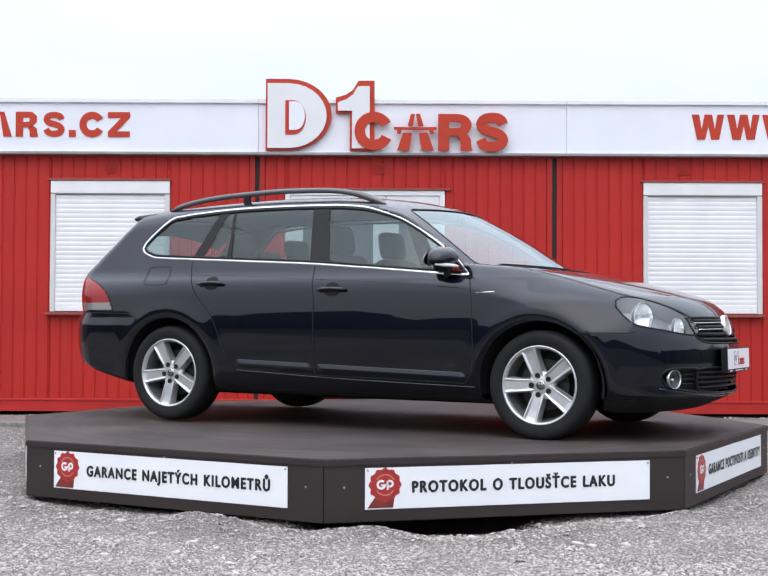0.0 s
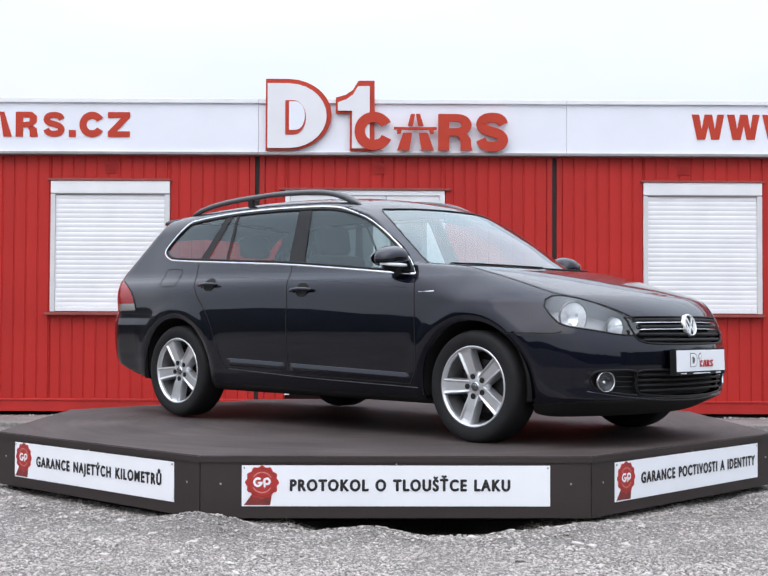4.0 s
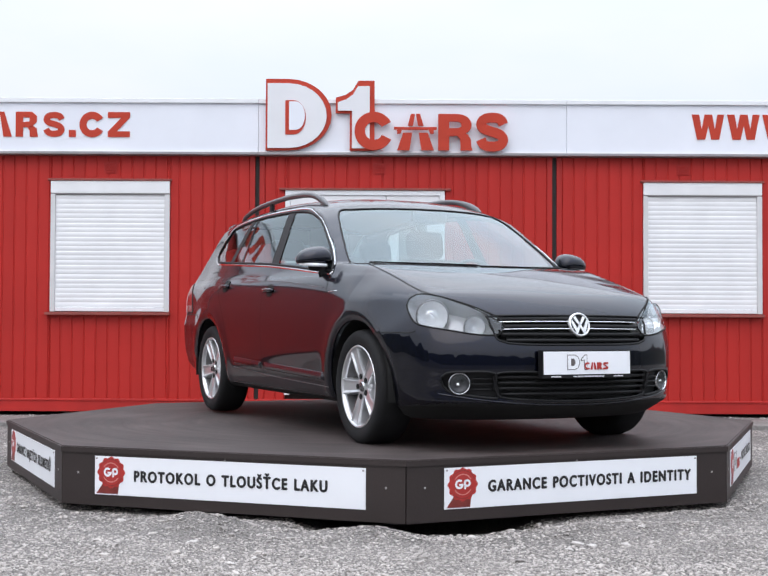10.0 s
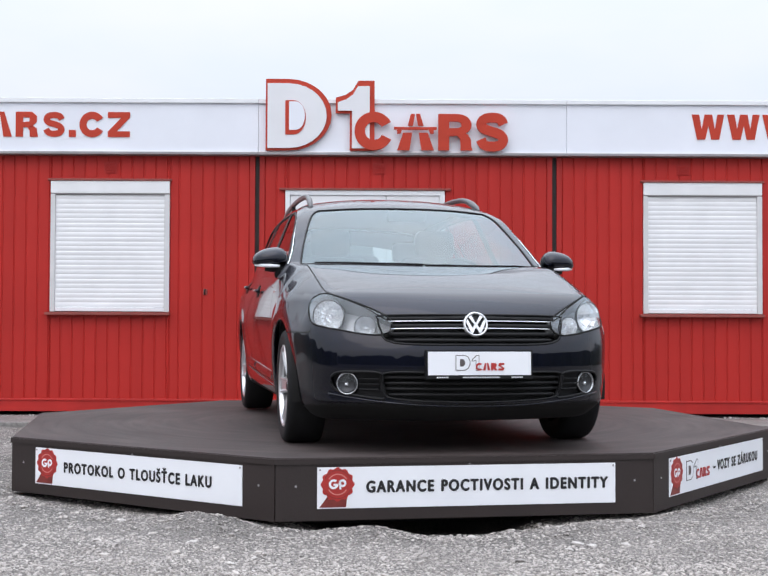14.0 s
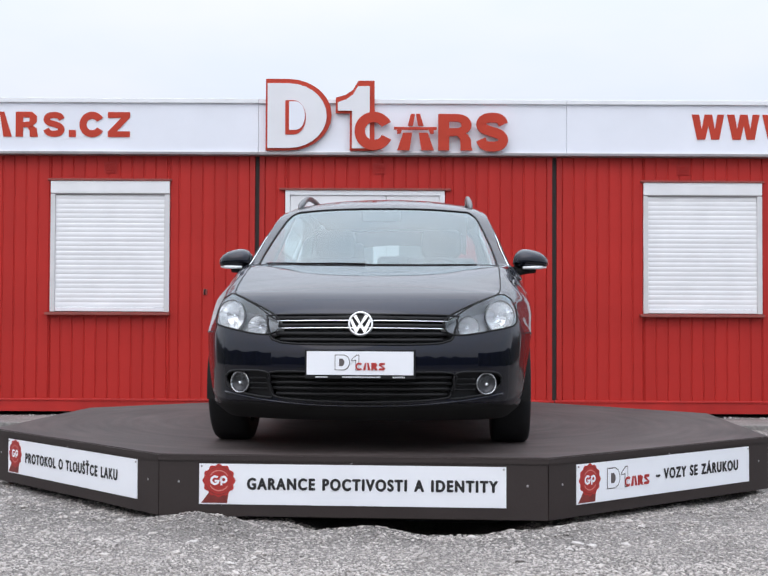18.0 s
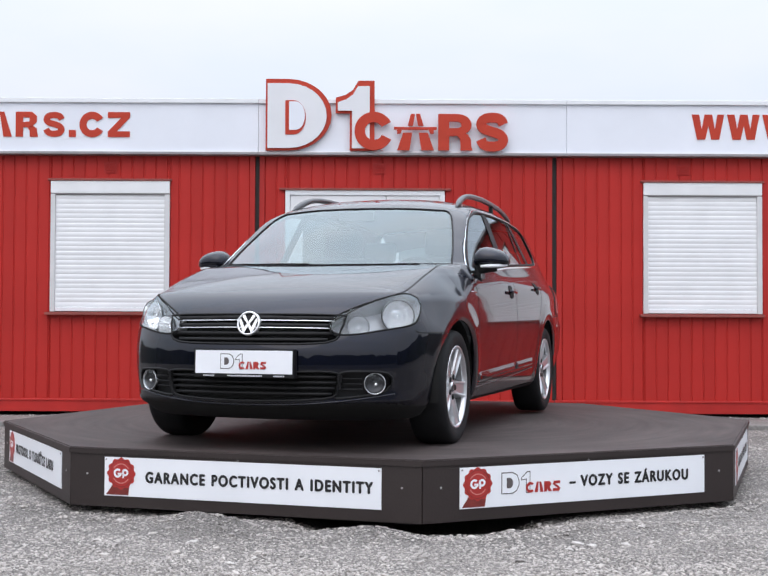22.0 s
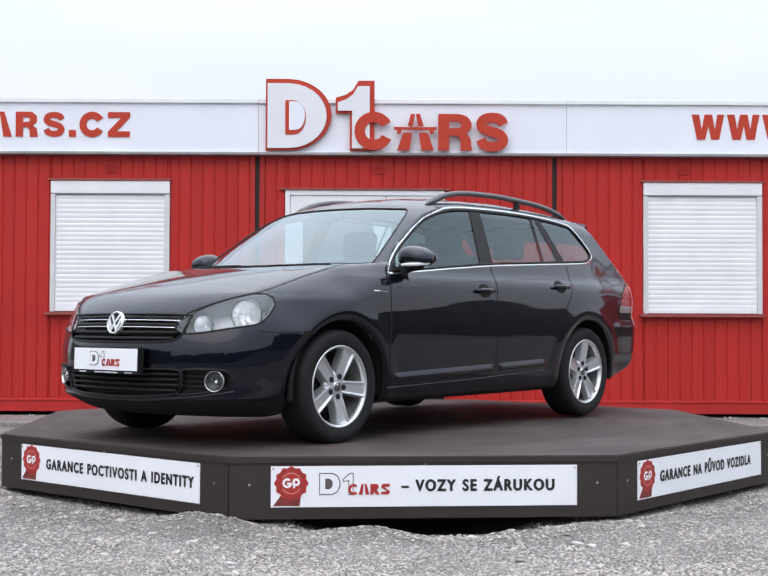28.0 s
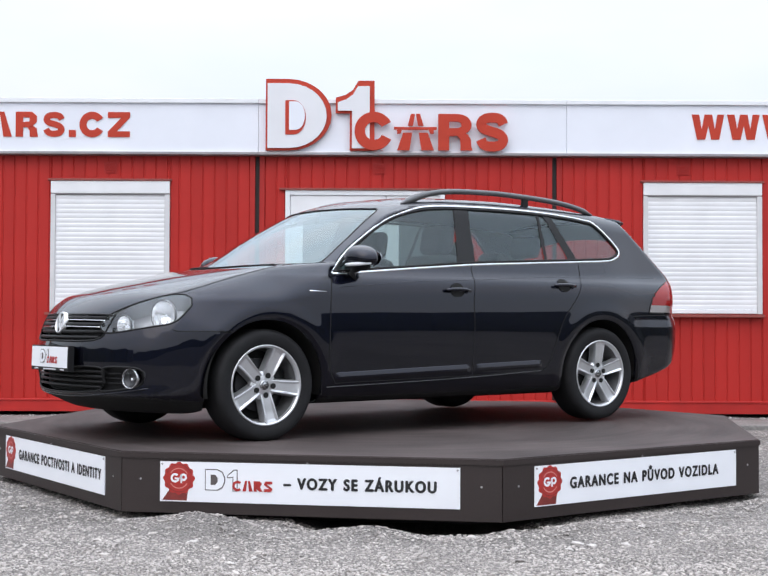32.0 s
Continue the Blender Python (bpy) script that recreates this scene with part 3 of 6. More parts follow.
    # flat shapes further along the fascia
    f = thing("fascia_shapes", pose(0, WALL_Y - 0.062, 0), "row of flat red cut shapes on the white fascia", "sign")
    m = pose(0, 0, 0, 90)
    z0, z1 = 2.858, 3.112
    h = z1 - z0

    def flat(outlines, label="flat red shape"):
        bm = bmesh.new()
        for out in outlines:
            prism(bm, out, 0.006, m)
        part("flat_shape", bm, M["sign_red"], f, label)
    for x in (-3.742, ):
        bm = prism(bmesh.new(), [(x, z0), (x + 0.075, z0), (x + 0.075, z1), (x, z1)], 0.006, m)
        prism(bm, [(x + 0.075, z1 - 0.055), (x + 0.14, z1 - 0.06), (x + 0.14, z0 + 0.155), (x + 0.075, z0 + 0.15), (x + 0.075, z0 + 0.095), (x + 0.16, z0 + 0.10), (x + 0.212, z0 + 0.15), (x + 0.215, z1 - 0.045), (x + 0.165, z1), (x + 0.075, z1)], 0.006, m)
        prism(bm, [(x + 0.145, z0), (x + 0.225, z0), (x + 0.213, z0 + 0.085), (x + 0.17, z0 + 0.113), (x + 0.12, z0 + 0.094), (x + 0.142, z0 + 0.06)], 0.006, m)
        part("flat_shape", bm, M["sign_red"], f, "flat red upright shape")
    flat([[(-4.03, z0), (-3.945, z0), (-3.90, z1), (-3.96, z1)], [(-3.865, z0), (-3.780, z0), (-3.860, z1), (-3.905, z1)]], "flat red slanted bars")
    bm = bent_band(m, -3.470, 0.232, z0, h, 0.031, 0.006)
    part("flat_shape", bm, M["sign_red"], f, "flat red double-curved shape")
    flat([[(-3.203, z0), (-3.133, z0), (-3.133, z0 + 0.07), (-3.203, z0 + 0.07)]], "flat red square")
    mm = m @ Matrix.Translation((-2.969, (z0 + z1) / 2, 0)) @ Matrix.Diagonal((0.98, 1.0, 1.0, 1.0))
    part("flat_shape", spin(bmesh.new(), [(0.058, 0.0), (0.058, 0.006), (0.130, 0.006), (0.130, 0.0)], 36, mm, radians(30), radians(330)), M["sign_red"], f, "flat red open ring")

    def stretched(x, w, outline, label):
        flat([[(x + w * p, z0 + h * q) for p, q in outline]], label)
    stretched(-2.809, 0.223, [(0, 1), (1, 1), (1, 0.78), (0.40, 0.23), (1, 0.23), (1, 0), (0, 0), (0, 0.22), (0.60, 0.77), (0, 0.77)], "flat red zigzag shape")
    for i in range(4):
        stretched(3.096 + 0.358 * i, 0.329, [(0, 1), (0.23, 1), (0.31, 0.40), (0.40, 1), (0.63, 1), (0.715, 0.40), (0.79, 1), (1, 1), (0.845, 0), (0.60, 0), (0.515, 0.56), (0.415, 0), (0.17, 0)] if i < 3 else [(0, 0), (0.2, 0), (0.2, 0.25), (0, 0.25)], "flat red double zigzag shape")
    for i in range(9):
        x = 4.50 + 0.27 * i
        flat([[(x, z0), (x + 0.2, z0), (x + 0.2, z1), (x, z1)]])


def build_bolts():
    for x, z in ((-1.82, 1.297), (1.351, 1.291)):
        o = thing("wall_hook", pose(x, WALL_Y, z), "small dark shutter hook screwed to the red wall", "hook", "shutter hooks")
        part("plate", boxed(-0.022, 0.022, -0.012, 0.0, -0.03, 0.03, 0.004), M["red_trim"], o)
        part("hook", tube(bmesh.new(), [(0, -0.01, 0.02), (0, -0.045, 0.02), (0, -0.05, -0.005), (0, -0.03, -0.025)], 0.007), M["joint"], o, "dark bent hook", True)


def build_vents():
    """Small louvred air vents high in the red wall, painted over."""
    for x in (-2.79, -0.06, 3.02):
        o = thing("air_vent", pose(x, WALL_Y - 0.002, 2.555), "small louvred vent painted red, high in the wall", "vent", "wall vents")
        part("vent_frame", boxed(-0.065, 0.065, -0.006, 0.0, -0.055, 0.055, 0.002), M["red_rail"], o)
        for i in range(6):
            part("louvre", boxed(-0.052, 0.052, -0.014, -0.005, -0.046 + 0.016 * i, -0.038 + 0.016 * i, 0.0015), M["red"], o)


def build_ridge():
    """Pale crumbs that lie along the foot of the cabins."""
    rng = np.random.default_rng(8)
    bm = bmesh.new()
    for i in range(500):
        x = -4.6 + 9.3 * rng.random()
        s = 0.004 + 0.008 * rng.random() ** 2
        m = Matrix.Translation((x, 4.24 + 0.07 * rng.random(), 0.045 + s * 0.5)) @ pose(0, 0, 0, 90 * rng.random(), 90 * rng.random(), 90 * rng.random()) @ Matrix.Diagonal((s * 1.5, s, s, 1))
        bmesh.ops.create_icosphere(bm, subdivisions=1, radius=1.0, matrix=m)
    ob = new("pale_crumbs", mesh_of(bm, "pale_crumbs", M["crumb"]))
    tagged(ob, "pale crumbs of stone along the foot of cabins", "gravel", kind="stuff")


def build_behind():
    """Closes the yard behind the camera: unseen treeline and asphalt, added to darken reflections."""
    bm = bmesh.new()
    run = [(-14.0 + 0.6 * math.sin(i), 9.0 - 0.9 * i) for i in range(24)] + [(-16.0 - 2.2 * i, -14.0 - 0.7 * i) for i in range(18)] + [(-56.0 + 1.4 * i, -28.0) for i in range(78)]
    run += [(54.0 - 2.2 * i, -26.0 + 0.7 * i) for i in range(18)] + [(14.0 + 0.6 * math.sin(i), -12.0 + 0.9 * i) for i in range(24)]
    rows = []
    for i, (x, y) in enumerate(run):
        near = math.hypot(x, y) < 24
        tall = (2.7 + 1.1 * noise.noise((i * 0.43, 7, 0)) if near else 2.5 + 0.9 * noise.noise((i * 0.57, 1, 0))) + 0.2 * noise.noise((i * 1.7, 2, 0))
        rows.append([bm.verts.new((x + (0.5 * noise.noise((i, k, 3)) if k else 0), y + 0.8 * noise.noise((i, k, 5)), -0.2 + (tall + 0.2) * k / 5)) for k in range(6)])
    for a, b in zip(rows, rows[1:]):
        for k in range(5):
            bm.faces.new((a[k], b[k], b[k + 1], a[k + 1]))
    ob = new("backdrop", mesh_of(bm, "backdrop", M["leaf"]))
    tagged(ob, "unseen dark treeline added to darken the car's reflections", "treeline", kind="structure")
    # added out of view so that the lower body mirrors dark ground
    ob = new("road", mesh_of(boxed(-60, 60, -25.9, -5.2, -0.1, 0.006), "road", M["asphalt"]))
    tagged(ob, "unseen dark asphalt strip added for the car's reflections", "road", kind="structure")



build_ground()
build_stones()
build_loose_stones()
build_cabins()
build_fascia()
build_sign()
build_window("window_1", *OPEN["left"], "window closed by a white roller shutter in a grey frame")
build_window("window_2", *OPEN["right"], "window closed by a white roller shutter with a grey frame")
build_door()
build_bolts()
build_vents()
build_ridge()
build_behind()
# ---- the turntable ----
APO, Z_LOW = 2.292, -0.300
SIDE = 2 * APO * math.tan(math.pi / 8)
PHI0 = -1.95
turntable = thing("turntable", pose(0, 0, TOP), "octagonal dark brown display turntable with white printed panels", "turntable")
PANEL_W, PANEL_Z0, PANEL_Z1 = 1.495, -0.243, -0.046
WORDS = {0: ("GARANCE POCTIVOSTI A IDENTITY", 0.158, 0.974), -1: ("PROTOKOL O TLOUŠŤCE LAKU", 0.155, 0.870), -2: ("GARANCE NAJETÝCH KILOMETRŮ", 0.155, 0.935),
         1: ("– VOZY SE ZÁRUKOU", 0.42, 0.925), 2: ("GARANCE NA PŮVOD VOZIDLA", 0.155, 0.90)}


def octagon(apothem, z0, z1, bm, turn=0.0, bevel=0.0):
    r = apothem / math.cos(math.pi / 8)
    out = [(r * math.cos(radians(22.5 + 45 * i + turn)), r * math.sin(radians(22.5 + 45 * i + turn))) for i in range(8)]
    return prism(bm, out, z1 - z0, Matrix.Translation((0, 0, z0)), bevel)


def seal_mark(parent, m, r):
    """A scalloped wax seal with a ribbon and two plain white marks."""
    n = 72
    out = [((r * (1 + 0.055 * math.cos(12 * 2 * math.pi * i / n))) * math.cos(2 * math.pi * i / n), (r * (1 + 0.055 * math.cos(12 * 2 * math.pi * i / n))) * math.sin(2 * math.pi * i / n)) for i in range(n)]
    part("seal_ribbon", prism(bmesh.new(), [(-0.45 * r, -0.5 * r), (-1.12 * r, -1.40 * r), (0.52 * r, -1.40 * r), (0.62 * r, -0.6 * r)], 0.0012, m), M["seal_dark"], parent, "dark red ribbon of the seal")
    part("seal", prism(bmesh.new(), out, 0.0024, m), M["seal"], parent, "red scalloped seal")
    bm = bmesh.new()
    for a0 in (0.35, 0.35 + math.pi):
        spin(bm, [(r * 0.84, 0.0031), (r * 0.88, 0.0031)], 20, m, a0, a0 + 2.4)
    part("seal_ring", bm, M["seal_dark"], parent)
    for a0 in (0.5, 0.5 + math.pi):
        part("print_bar", spin(bmesh.new(), [(r * 0.59, 0.0031), (r * 0.66, 0.0031)], 18, m, a0, a0 + 2.1), M["seal_pale"], parent, "plain pale arc of print")
    bm = bmesh.new()
    spin(bm, [(r * 0.16, 0.0033), (r * 0.30, 0.0033)], 20, m @ Matrix.Translation((-0.25 * r, 0.02 * r, 0)), 0.8, 6.0)
    prism(bm, [(-0.26 * r, -0.08 * r), (0.04 * r, -0.08 * r), (0.04 * r, 0.04 * r), (-0.26 * r, 0.04 * r)], 0.0033, m)
    spin(bm, [(r * 0.10, 0.0033), (r * 0.24, 0.0033)], 20, m @ Matrix.Translation((0.30 * r, 0.07 * r, 0)), 0, 6.28318)
    prism(bm, [(0.10 * r, -0.3 * r), (0.22 * r, -0.3 * r), (0.22 * r, 0.25 * r), (0.10 * r, 0.25 * r)], 0.0033, m)
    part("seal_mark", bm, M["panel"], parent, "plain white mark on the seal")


def mini_mark(parent, m, h):
    """A small outlined mark in grey and red: plain shapes in the dealer's colours."""
    bm = bmesh.new()
    for s, z in ((1.0, 0.0012), ):
        prism(bm, [(0, 0), (0.62 * h, 0), (0.85 * h, 0.12 * h), (0.98 * h, 0.38 * h), (0.98 * h, 0.62 * h), (0.85 * h, 0.88 * h), (0.62 * h, h), (0, h)], z, m)
        prism(bm, [(1.34 * h, -0.02 * h), (1.58 * h, -0.02 * h), (1.58 * h, 1.0 * h), (1.40 * h, 1.0 * h), (1.08 * h, 0.72 * h), (1.08 * h, 0.58 * h), (1.34 * h, 0.62 * h)], z, m)
    part("mark_outline", bm, M["ink_grey"], parent, "thin grey outline of the printed mark")
    bm = bmesh.new()
    prism(bm, [(0.04 * h, 0.04 * h), (0.6 * h, 0.04 * h), (0.82 * h, 0.16 * h), (0.93 * h, 0.4 * h), (0.93 * h, 0.6 * h), (0.82 * h, 0.84 * h), (0.6 * h, 0.95 * h), (0.04 * h, 0.95 * h)], 0.0018, m)
    prism(bm, [(1.38 * h, 0.02 * h), (1.54 * h, 0.02 * h), (1.54 * h, 0.95 * h), (1.42 * h, 0.95 * h), (1.12 * h, 0.70 * h), (1.12 * h, 0.63 * h), (1.38 * h, 0.67 * h)], 0.0018, m)
    part("mark_fill", bm, M["panel"], parent)
    bm = bmesh.new()
    prism(bm, [(0.28 * h, 0.26 * h), (0.5 * h, 0.26 * h), (0.62 * h, 0.4 * h), (0.62 * h, 0.6 * h), (0.5 * h, 0.74 * h), (0.28 * h, 0.74 * h)], 0.0022, m)
    part("mark_core", bm, M["ink_grey"], parent)
    for i in range(4):
        x = (1.38 + 0.49 * i) * h
        bm = bmesh.new()
        if i == 0:
            spin(bm, [(0.13 * h, 0.0024), (0.25 * h, 0.0024)], 20, m @ Matrix.Translation((x + 0.2 * h, 0.24 * h, 0)), 0.75, 5.5)
        elif i == 1:
            prism(bm, [(x - 0.05 * h, 0), (x + 0.12 * h, 0), (x + 0.17 * h, 0.48 * h), (x + 0.08 * h, 0.48 * h)], 0.0024, m)
            prism(bm, [(x + 0.27 * h, 0), (x + 0.44 * h, 0), (x + 0.31 * h, 0.48 * h), (x + 0.22 * h, 0.48 * h)], 0.0024, m)
        elif i == 2:
            prism(bm, [(x, 0), (x + 0.14 * h, 0), (x + 0.14 * h, 0.12 * h), (x + 0.28 * h, 0), (x + 0.43 * h, 0), (x + 0.30 * h, 0.2 * h), (x + 0.4 * h, 0.36 * h), (x + 0.3 * h, 0.48 * h), (x, 0.48 * h)], 0.0024, m)
        else:
            prism(bm, [(x, 0), (x + 0.34 * h, 0), (x + 0.42 * h, 0.14 * h), (x + 0.14 * h, 0.34 * h), (x + 0.4 * h, 0.36 * h), (x + 0.4 * h, 0.48 * h), (x + 0.06 * h, 0.48 * h), (x, 0.32 * h), (x + 0.27 * h, 0.14 * h), (x, 0.12 * h)], 0.0024, m)
        part("mark_block", bm, M["seal"], parent, "plain red printed block")


def build_table():
    part("deck", octagon(APO + 0.004, -0.030, 0.0, bmesh.new(), PHI0, 0.006), M["deck"], turntable, "brown non-slip deck, scuffed by tyres")
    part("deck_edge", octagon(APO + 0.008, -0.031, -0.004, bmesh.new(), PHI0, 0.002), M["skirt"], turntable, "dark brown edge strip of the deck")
    part("skirt_core", octagon(APO - 0.05, Z_LOW + 0.02, -0.032, bmesh.new(), PHI0), M["pit"], turntable)
    part("underframe", octagon(APO - 0.55, -0.40, Z_LOW + 0.01, bmesh.new(), PHI0), M["pit"], turntable)
    for k in range(8):
        a = -90 + 45 * k + PHI0
        m = pose(0, 0, 0, 0, 0, a + 90) @ pose(0, -APO, 0, 90)
        bm = prism(bmesh.new(), [(-SIDE / 2 + 0.003, Z_LOW), (SIDE / 2 - 0.003, Z_LOW), (SIDE / 2 - 0.003, -0.032), (-SIDE / 2 + 0.003, -0.032)], 0.03, m @ Matrix.Translation((0, 0, -0.03)))
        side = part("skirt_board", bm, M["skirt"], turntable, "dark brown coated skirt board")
        for s in (-1, 1):
            part("screw", disc(bmesh.new(), 0.0055, 0.002, m @ Matrix.Translation((s * (SIDE / 2 - 0.10), -0.135, 0)), 10), M["screw"], side)
        i = k if k < 4 else k - 8
        mm = m @ Matrix.Translation((-PANEL_W / 2, PANEL_Z0, 0))
        h = PANEL_Z1 - PANEL_Z0
        pan = part("printed_panel", prism(bmesh.new(), [(0, 0), (PANEL_W, 0), (PANEL_W, h), (0, h)], 0.004, mm, 0.001), M["panel"], turntable, "white printed panel with a red seal")
        for x, y in ((0.012, h - 0.012), (PANEL_W / 2, h + 0.006), (PANEL_W - 0.012, h - 0.012)):
            part("screw", disc(bmesh.new(), 0.0045, 0.006, mm @ Matrix.Translation((x, y, 0.002)), 8), M["gutter"], pan)
        seal_mark(pan, mm @ Matrix.Translation((0.098, h * 0.585, 0.004)), 0.078)
        if i in WORDS:
            words, f0, f1 = WORDS[i]
            lettering("printed_letter", words, 0.053, M["ink"], pan, mm @ Matrix.Translation((f0 * PANEL_W, h * 0.385, 0.0045)), (f1 - f0) * PANEL_W, 0.050, 1.24, label="bold black lettering")
            if i == 1:
                mini_mark(pan, mm @ Matrix.Translation((0.155 * PANEL_W, h * 0.30, 0.0045)), 0.105)


build_table()
# ---- the car's body as one smooth field: x to its left, u forward, z over the deck ----
AXLE, HUB_Z = 1.289, 0.307


def curve(*pts):
    """A smooth curve through (a, b) points with no overshoot."""
    a, b = np.array([p[0] for p in pts], float), np.array([p[1] for p in pts], float)
    order = np.argsort(a)
    a, b = a[order], b[order]
    h, d = np.diff(a), np.diff(b) / np.diff(a)
    t = np.zeros(len(a))
    t[0], t[-1] = d[0], d[-1]
    for i in range(1, len(a) - 1):
        if d[i - 1] * d[i] > 0:
            w1, w2 = 2 * h[i] + h[i - 1], h[i] + 2 * h[i - 1]
            t[i] = (w1 + w2) / (w1 / d[i - 1] + w2 / d[i])

    def f(q):
        q = np.clip(q, a[0], a[-1])
        i = np.clip(np.searchsorted(a, q) - 1, 0, len(a) - 2)
        s = (q - a[i]) / h[i]
        return ((1 + 2 * s) * (1 - s) ** 2 * b[i] + s * (1 - s) ** 2 * h[i] * t[i] + s * s * (3 - 2 * s) * b[i + 1] + s * s * (s - 1) * h[i] * t[i + 1])
    return f


# ridge line along the middle, seen from the side
LID = curve((2.30, 0.58), (2.16, 0.685), (2.10, 0.735), (2.0, 0.785), (1.85, 0.838), (1.65, 0.887), (1.40, 0.937), (1.22, 0.968), (1.10, 0.984), (0.95, 0.998), (0.6, 1.02), (-0.5, 1.03))
RIDGE = curve((2.2, 0.40), (1.30, 0.885), (1.13, 0.985), (1.0, 1.060), (0.80, 1.180), (0.60, 1.288), (0.45, 1.358), (0.30, 1.405), (0.10, 1.440), (-0.20, 1.466), (-0.6, 1.474), (-1.0, 1.464),
              (-1.4, 1.443), (-1.7, 1.418), (-1.95, 1.385), (-2.06, 1.365), (-2.2, 1.33), (-2.5, 1.2))
# half width of the cross-section by height, at mid-length
FLANK = curve((0.15, 0.76), (0.20, 0.800), (0.235, 0.836), (0.285, 0.853), (0.335, 0.861), (0.40, 0.868), (0.48, 0.8765), (0.56, 0.883), (0.63, 0.8855), (0.70, 0.883), (0.76, 0.8775),
              (0.82, 0.870), (0.872, 0.859), (0.905, 0.845), (0.93, 0.826), (0.955, 0.810), (1.00, 0.790), (1.10, 0.747), (1.20, 0.704), (1.30, 0.662), (1.38, 0.627), (1.45, 0.585), (1.55, 0.50))
PLAN = curve((-2.4, 0.90), (-2.1, 0.935), (-1.8, 0.955), (-1.4, 0.992), (-1.0, 1.0), (0.6, 1.0), (1.0, 1.0), (1.35, 0.995), (1.6, 0.962), (1.8, 0.918), (2.0, 0.85), (2.2, 0.75))
WAIST = curve((-2.4, 0.93), (-1.8, 0.965), (-1.2, 0.99), (-0.4, 1.0), (0.3, 0.997), (0.8, 0.985), (1.05, 0.950), (1.3, 0.905), (1.6, 0.890), (2.2, 0.9))
NOSE = curve((0.10, 1.80), (0.16, 1.94), (0.19, 2.005), (0.22, 2.068), (0.243, 2.118), (0.268, 2.139), (0.31, 2.139), (0.38, 2.149), (0.44, 2.158), (0.50, 2.156), (0.55, 2.147), (0.60, 2.132), (0.65, 2.113), (0.70, 2.086), (0.80, 2.02))
TAIL = curve((0.15, 2.20), (0.25, 2.27), (0.38, 2.345), (0.50, 2.375), (0.60, 2.378), (0.66, 2.36), (0.70, 2.335), (0.80, 2.345), (0.95, 2.310), (1.05, 2.205), (1.2, 2.035), (1.33, 1.900), (1.42, 1.84))
FLOOR = curve((2.2, 0.195), (2.05, 0.158), (1.7, 0.160), (1.5, 0.195), (-1.4, 0.20), (-1.8, 0.265), (-2.1, 0.355), (-2.4, 0.45))


# where the front window pillar stands at each height
PILLAR = curve((0.90, 0.85), (0.935, 0.832), (1.00, 0.775), (1.08, 0.68), (1.156, 0.565), (1.234, 0.431), (1.299, 0.291), (1.35, 0.106), (1.40, -0.1))


def smax(a, b, r):
    return np.maximum(a, b) + np.maximum(r - np.abs(a - b), 0) ** 2 / (4 * r)


def body_field(x, u, z):
    """Negative inside the body, positive outside."""
    ax = np.abs(x)
    front = np.clip((u + 0.6) / 1.2, 0, 1)
    ue = u + 0.135 * front * (ax / 0.68) ** 2
    ul = u + 0.05 * np.clip((u - 1.2) / 0.4, 0, 1) * (ax / 0.68) ** 2
    hood = np.clip((u - 0.95) / 0.25, 0, 1)
    bow = (ax / 0.62) ** 2.4
    lid = LID(ul) - (0.010 + 0.022 * np.clip((u - 1.15) / 0.6, 0, 1)) * bow
    top = (z - smax(RIDGE(ue) - (0.055 - 0.015 * hood) * bow, lid, 0.008)) * 0.88
    high = np.clip((z - 0.80 + 0.04 * hood) / (0.20 - 0.03 * hood), 0, 1)
    high = high * high * (3 - 2 * high)
    wide = FLANK(z) * (PLAN(u) * (1 - high) + PLAN(u) * WAIST(u) * high)
    for c in (AXLE, -AXLE):
        d = np.hypot(u - c, z - HUB_Z)
        wide = wide + np.where(z > 0.2, 0.0065 * np.exp(-((d - 0.412) / 0.052) ** 2) - 0.007 * np.exp(-((d - 0.352) / 0.020) ** 2), 0)
    wide = wide - 0.085 * np.clip((u - 1.15) / 0.55, 0, 1) ** 1.5 * np.clip((z - 0.60) / 0.2, 0, 1)
    ledge = np.clip((0.665 - z) / 0.05, 0, 1) * np.clip((z - 0.36) / 0.06, 0, 1)
    wide = wide + 0.013 * np.clip((-u - 1.56) / 0.2, 0, 1) * ledge
    wide = wide + np.where((z > 0.90) & (z < 1.36), 0.019 * np.exp(-((u - PILLAR(z) - 0.045) / 0.034) ** 2), 0)
    side = (ax - wide) * 0.95
    nose = (u - (NOSE(z) - 0.155 * (ax / 0.62) ** 2.2 - 0.15 * (ax / 0.85) ** 12)) * 0.9
    tail = (-u - (TAIL(z) - 0.085 * (ax / 0.6) ** 2 - 0.10 * (ax / 0.76) ** 6)) * 0.9
    r_top = 0.055 + 0.03 * np.clip((0.2 - u) / 0.6, 0, 1) - 0.038 * np.exp(-((u - 0.55) / 0.38) ** 2)
    f = smax(top, side, r_top)
    f = smax(f, nose, 0.06)
    f = smax(f, tail, 0.05)
    return smax(f, FLOOR(u) - z, 0.03)


def solve_ray(o, d, far=2.5):
    """Distance along each ray from a point inside to the body's skin."""
    lo, hi = np.zeros(len(d)), np.full(len(d), far)
    for _ in range(34):
        mid = (lo + hi) / 2
        p = o + d * mid[:, None]
        inside = body_field(p[:, 0], p[:, 1], p[:, 2]) < 0
        lo, hi = np.where(inside, mid, lo), np.where(inside, hi, mid)
    return (lo + hi) / 2


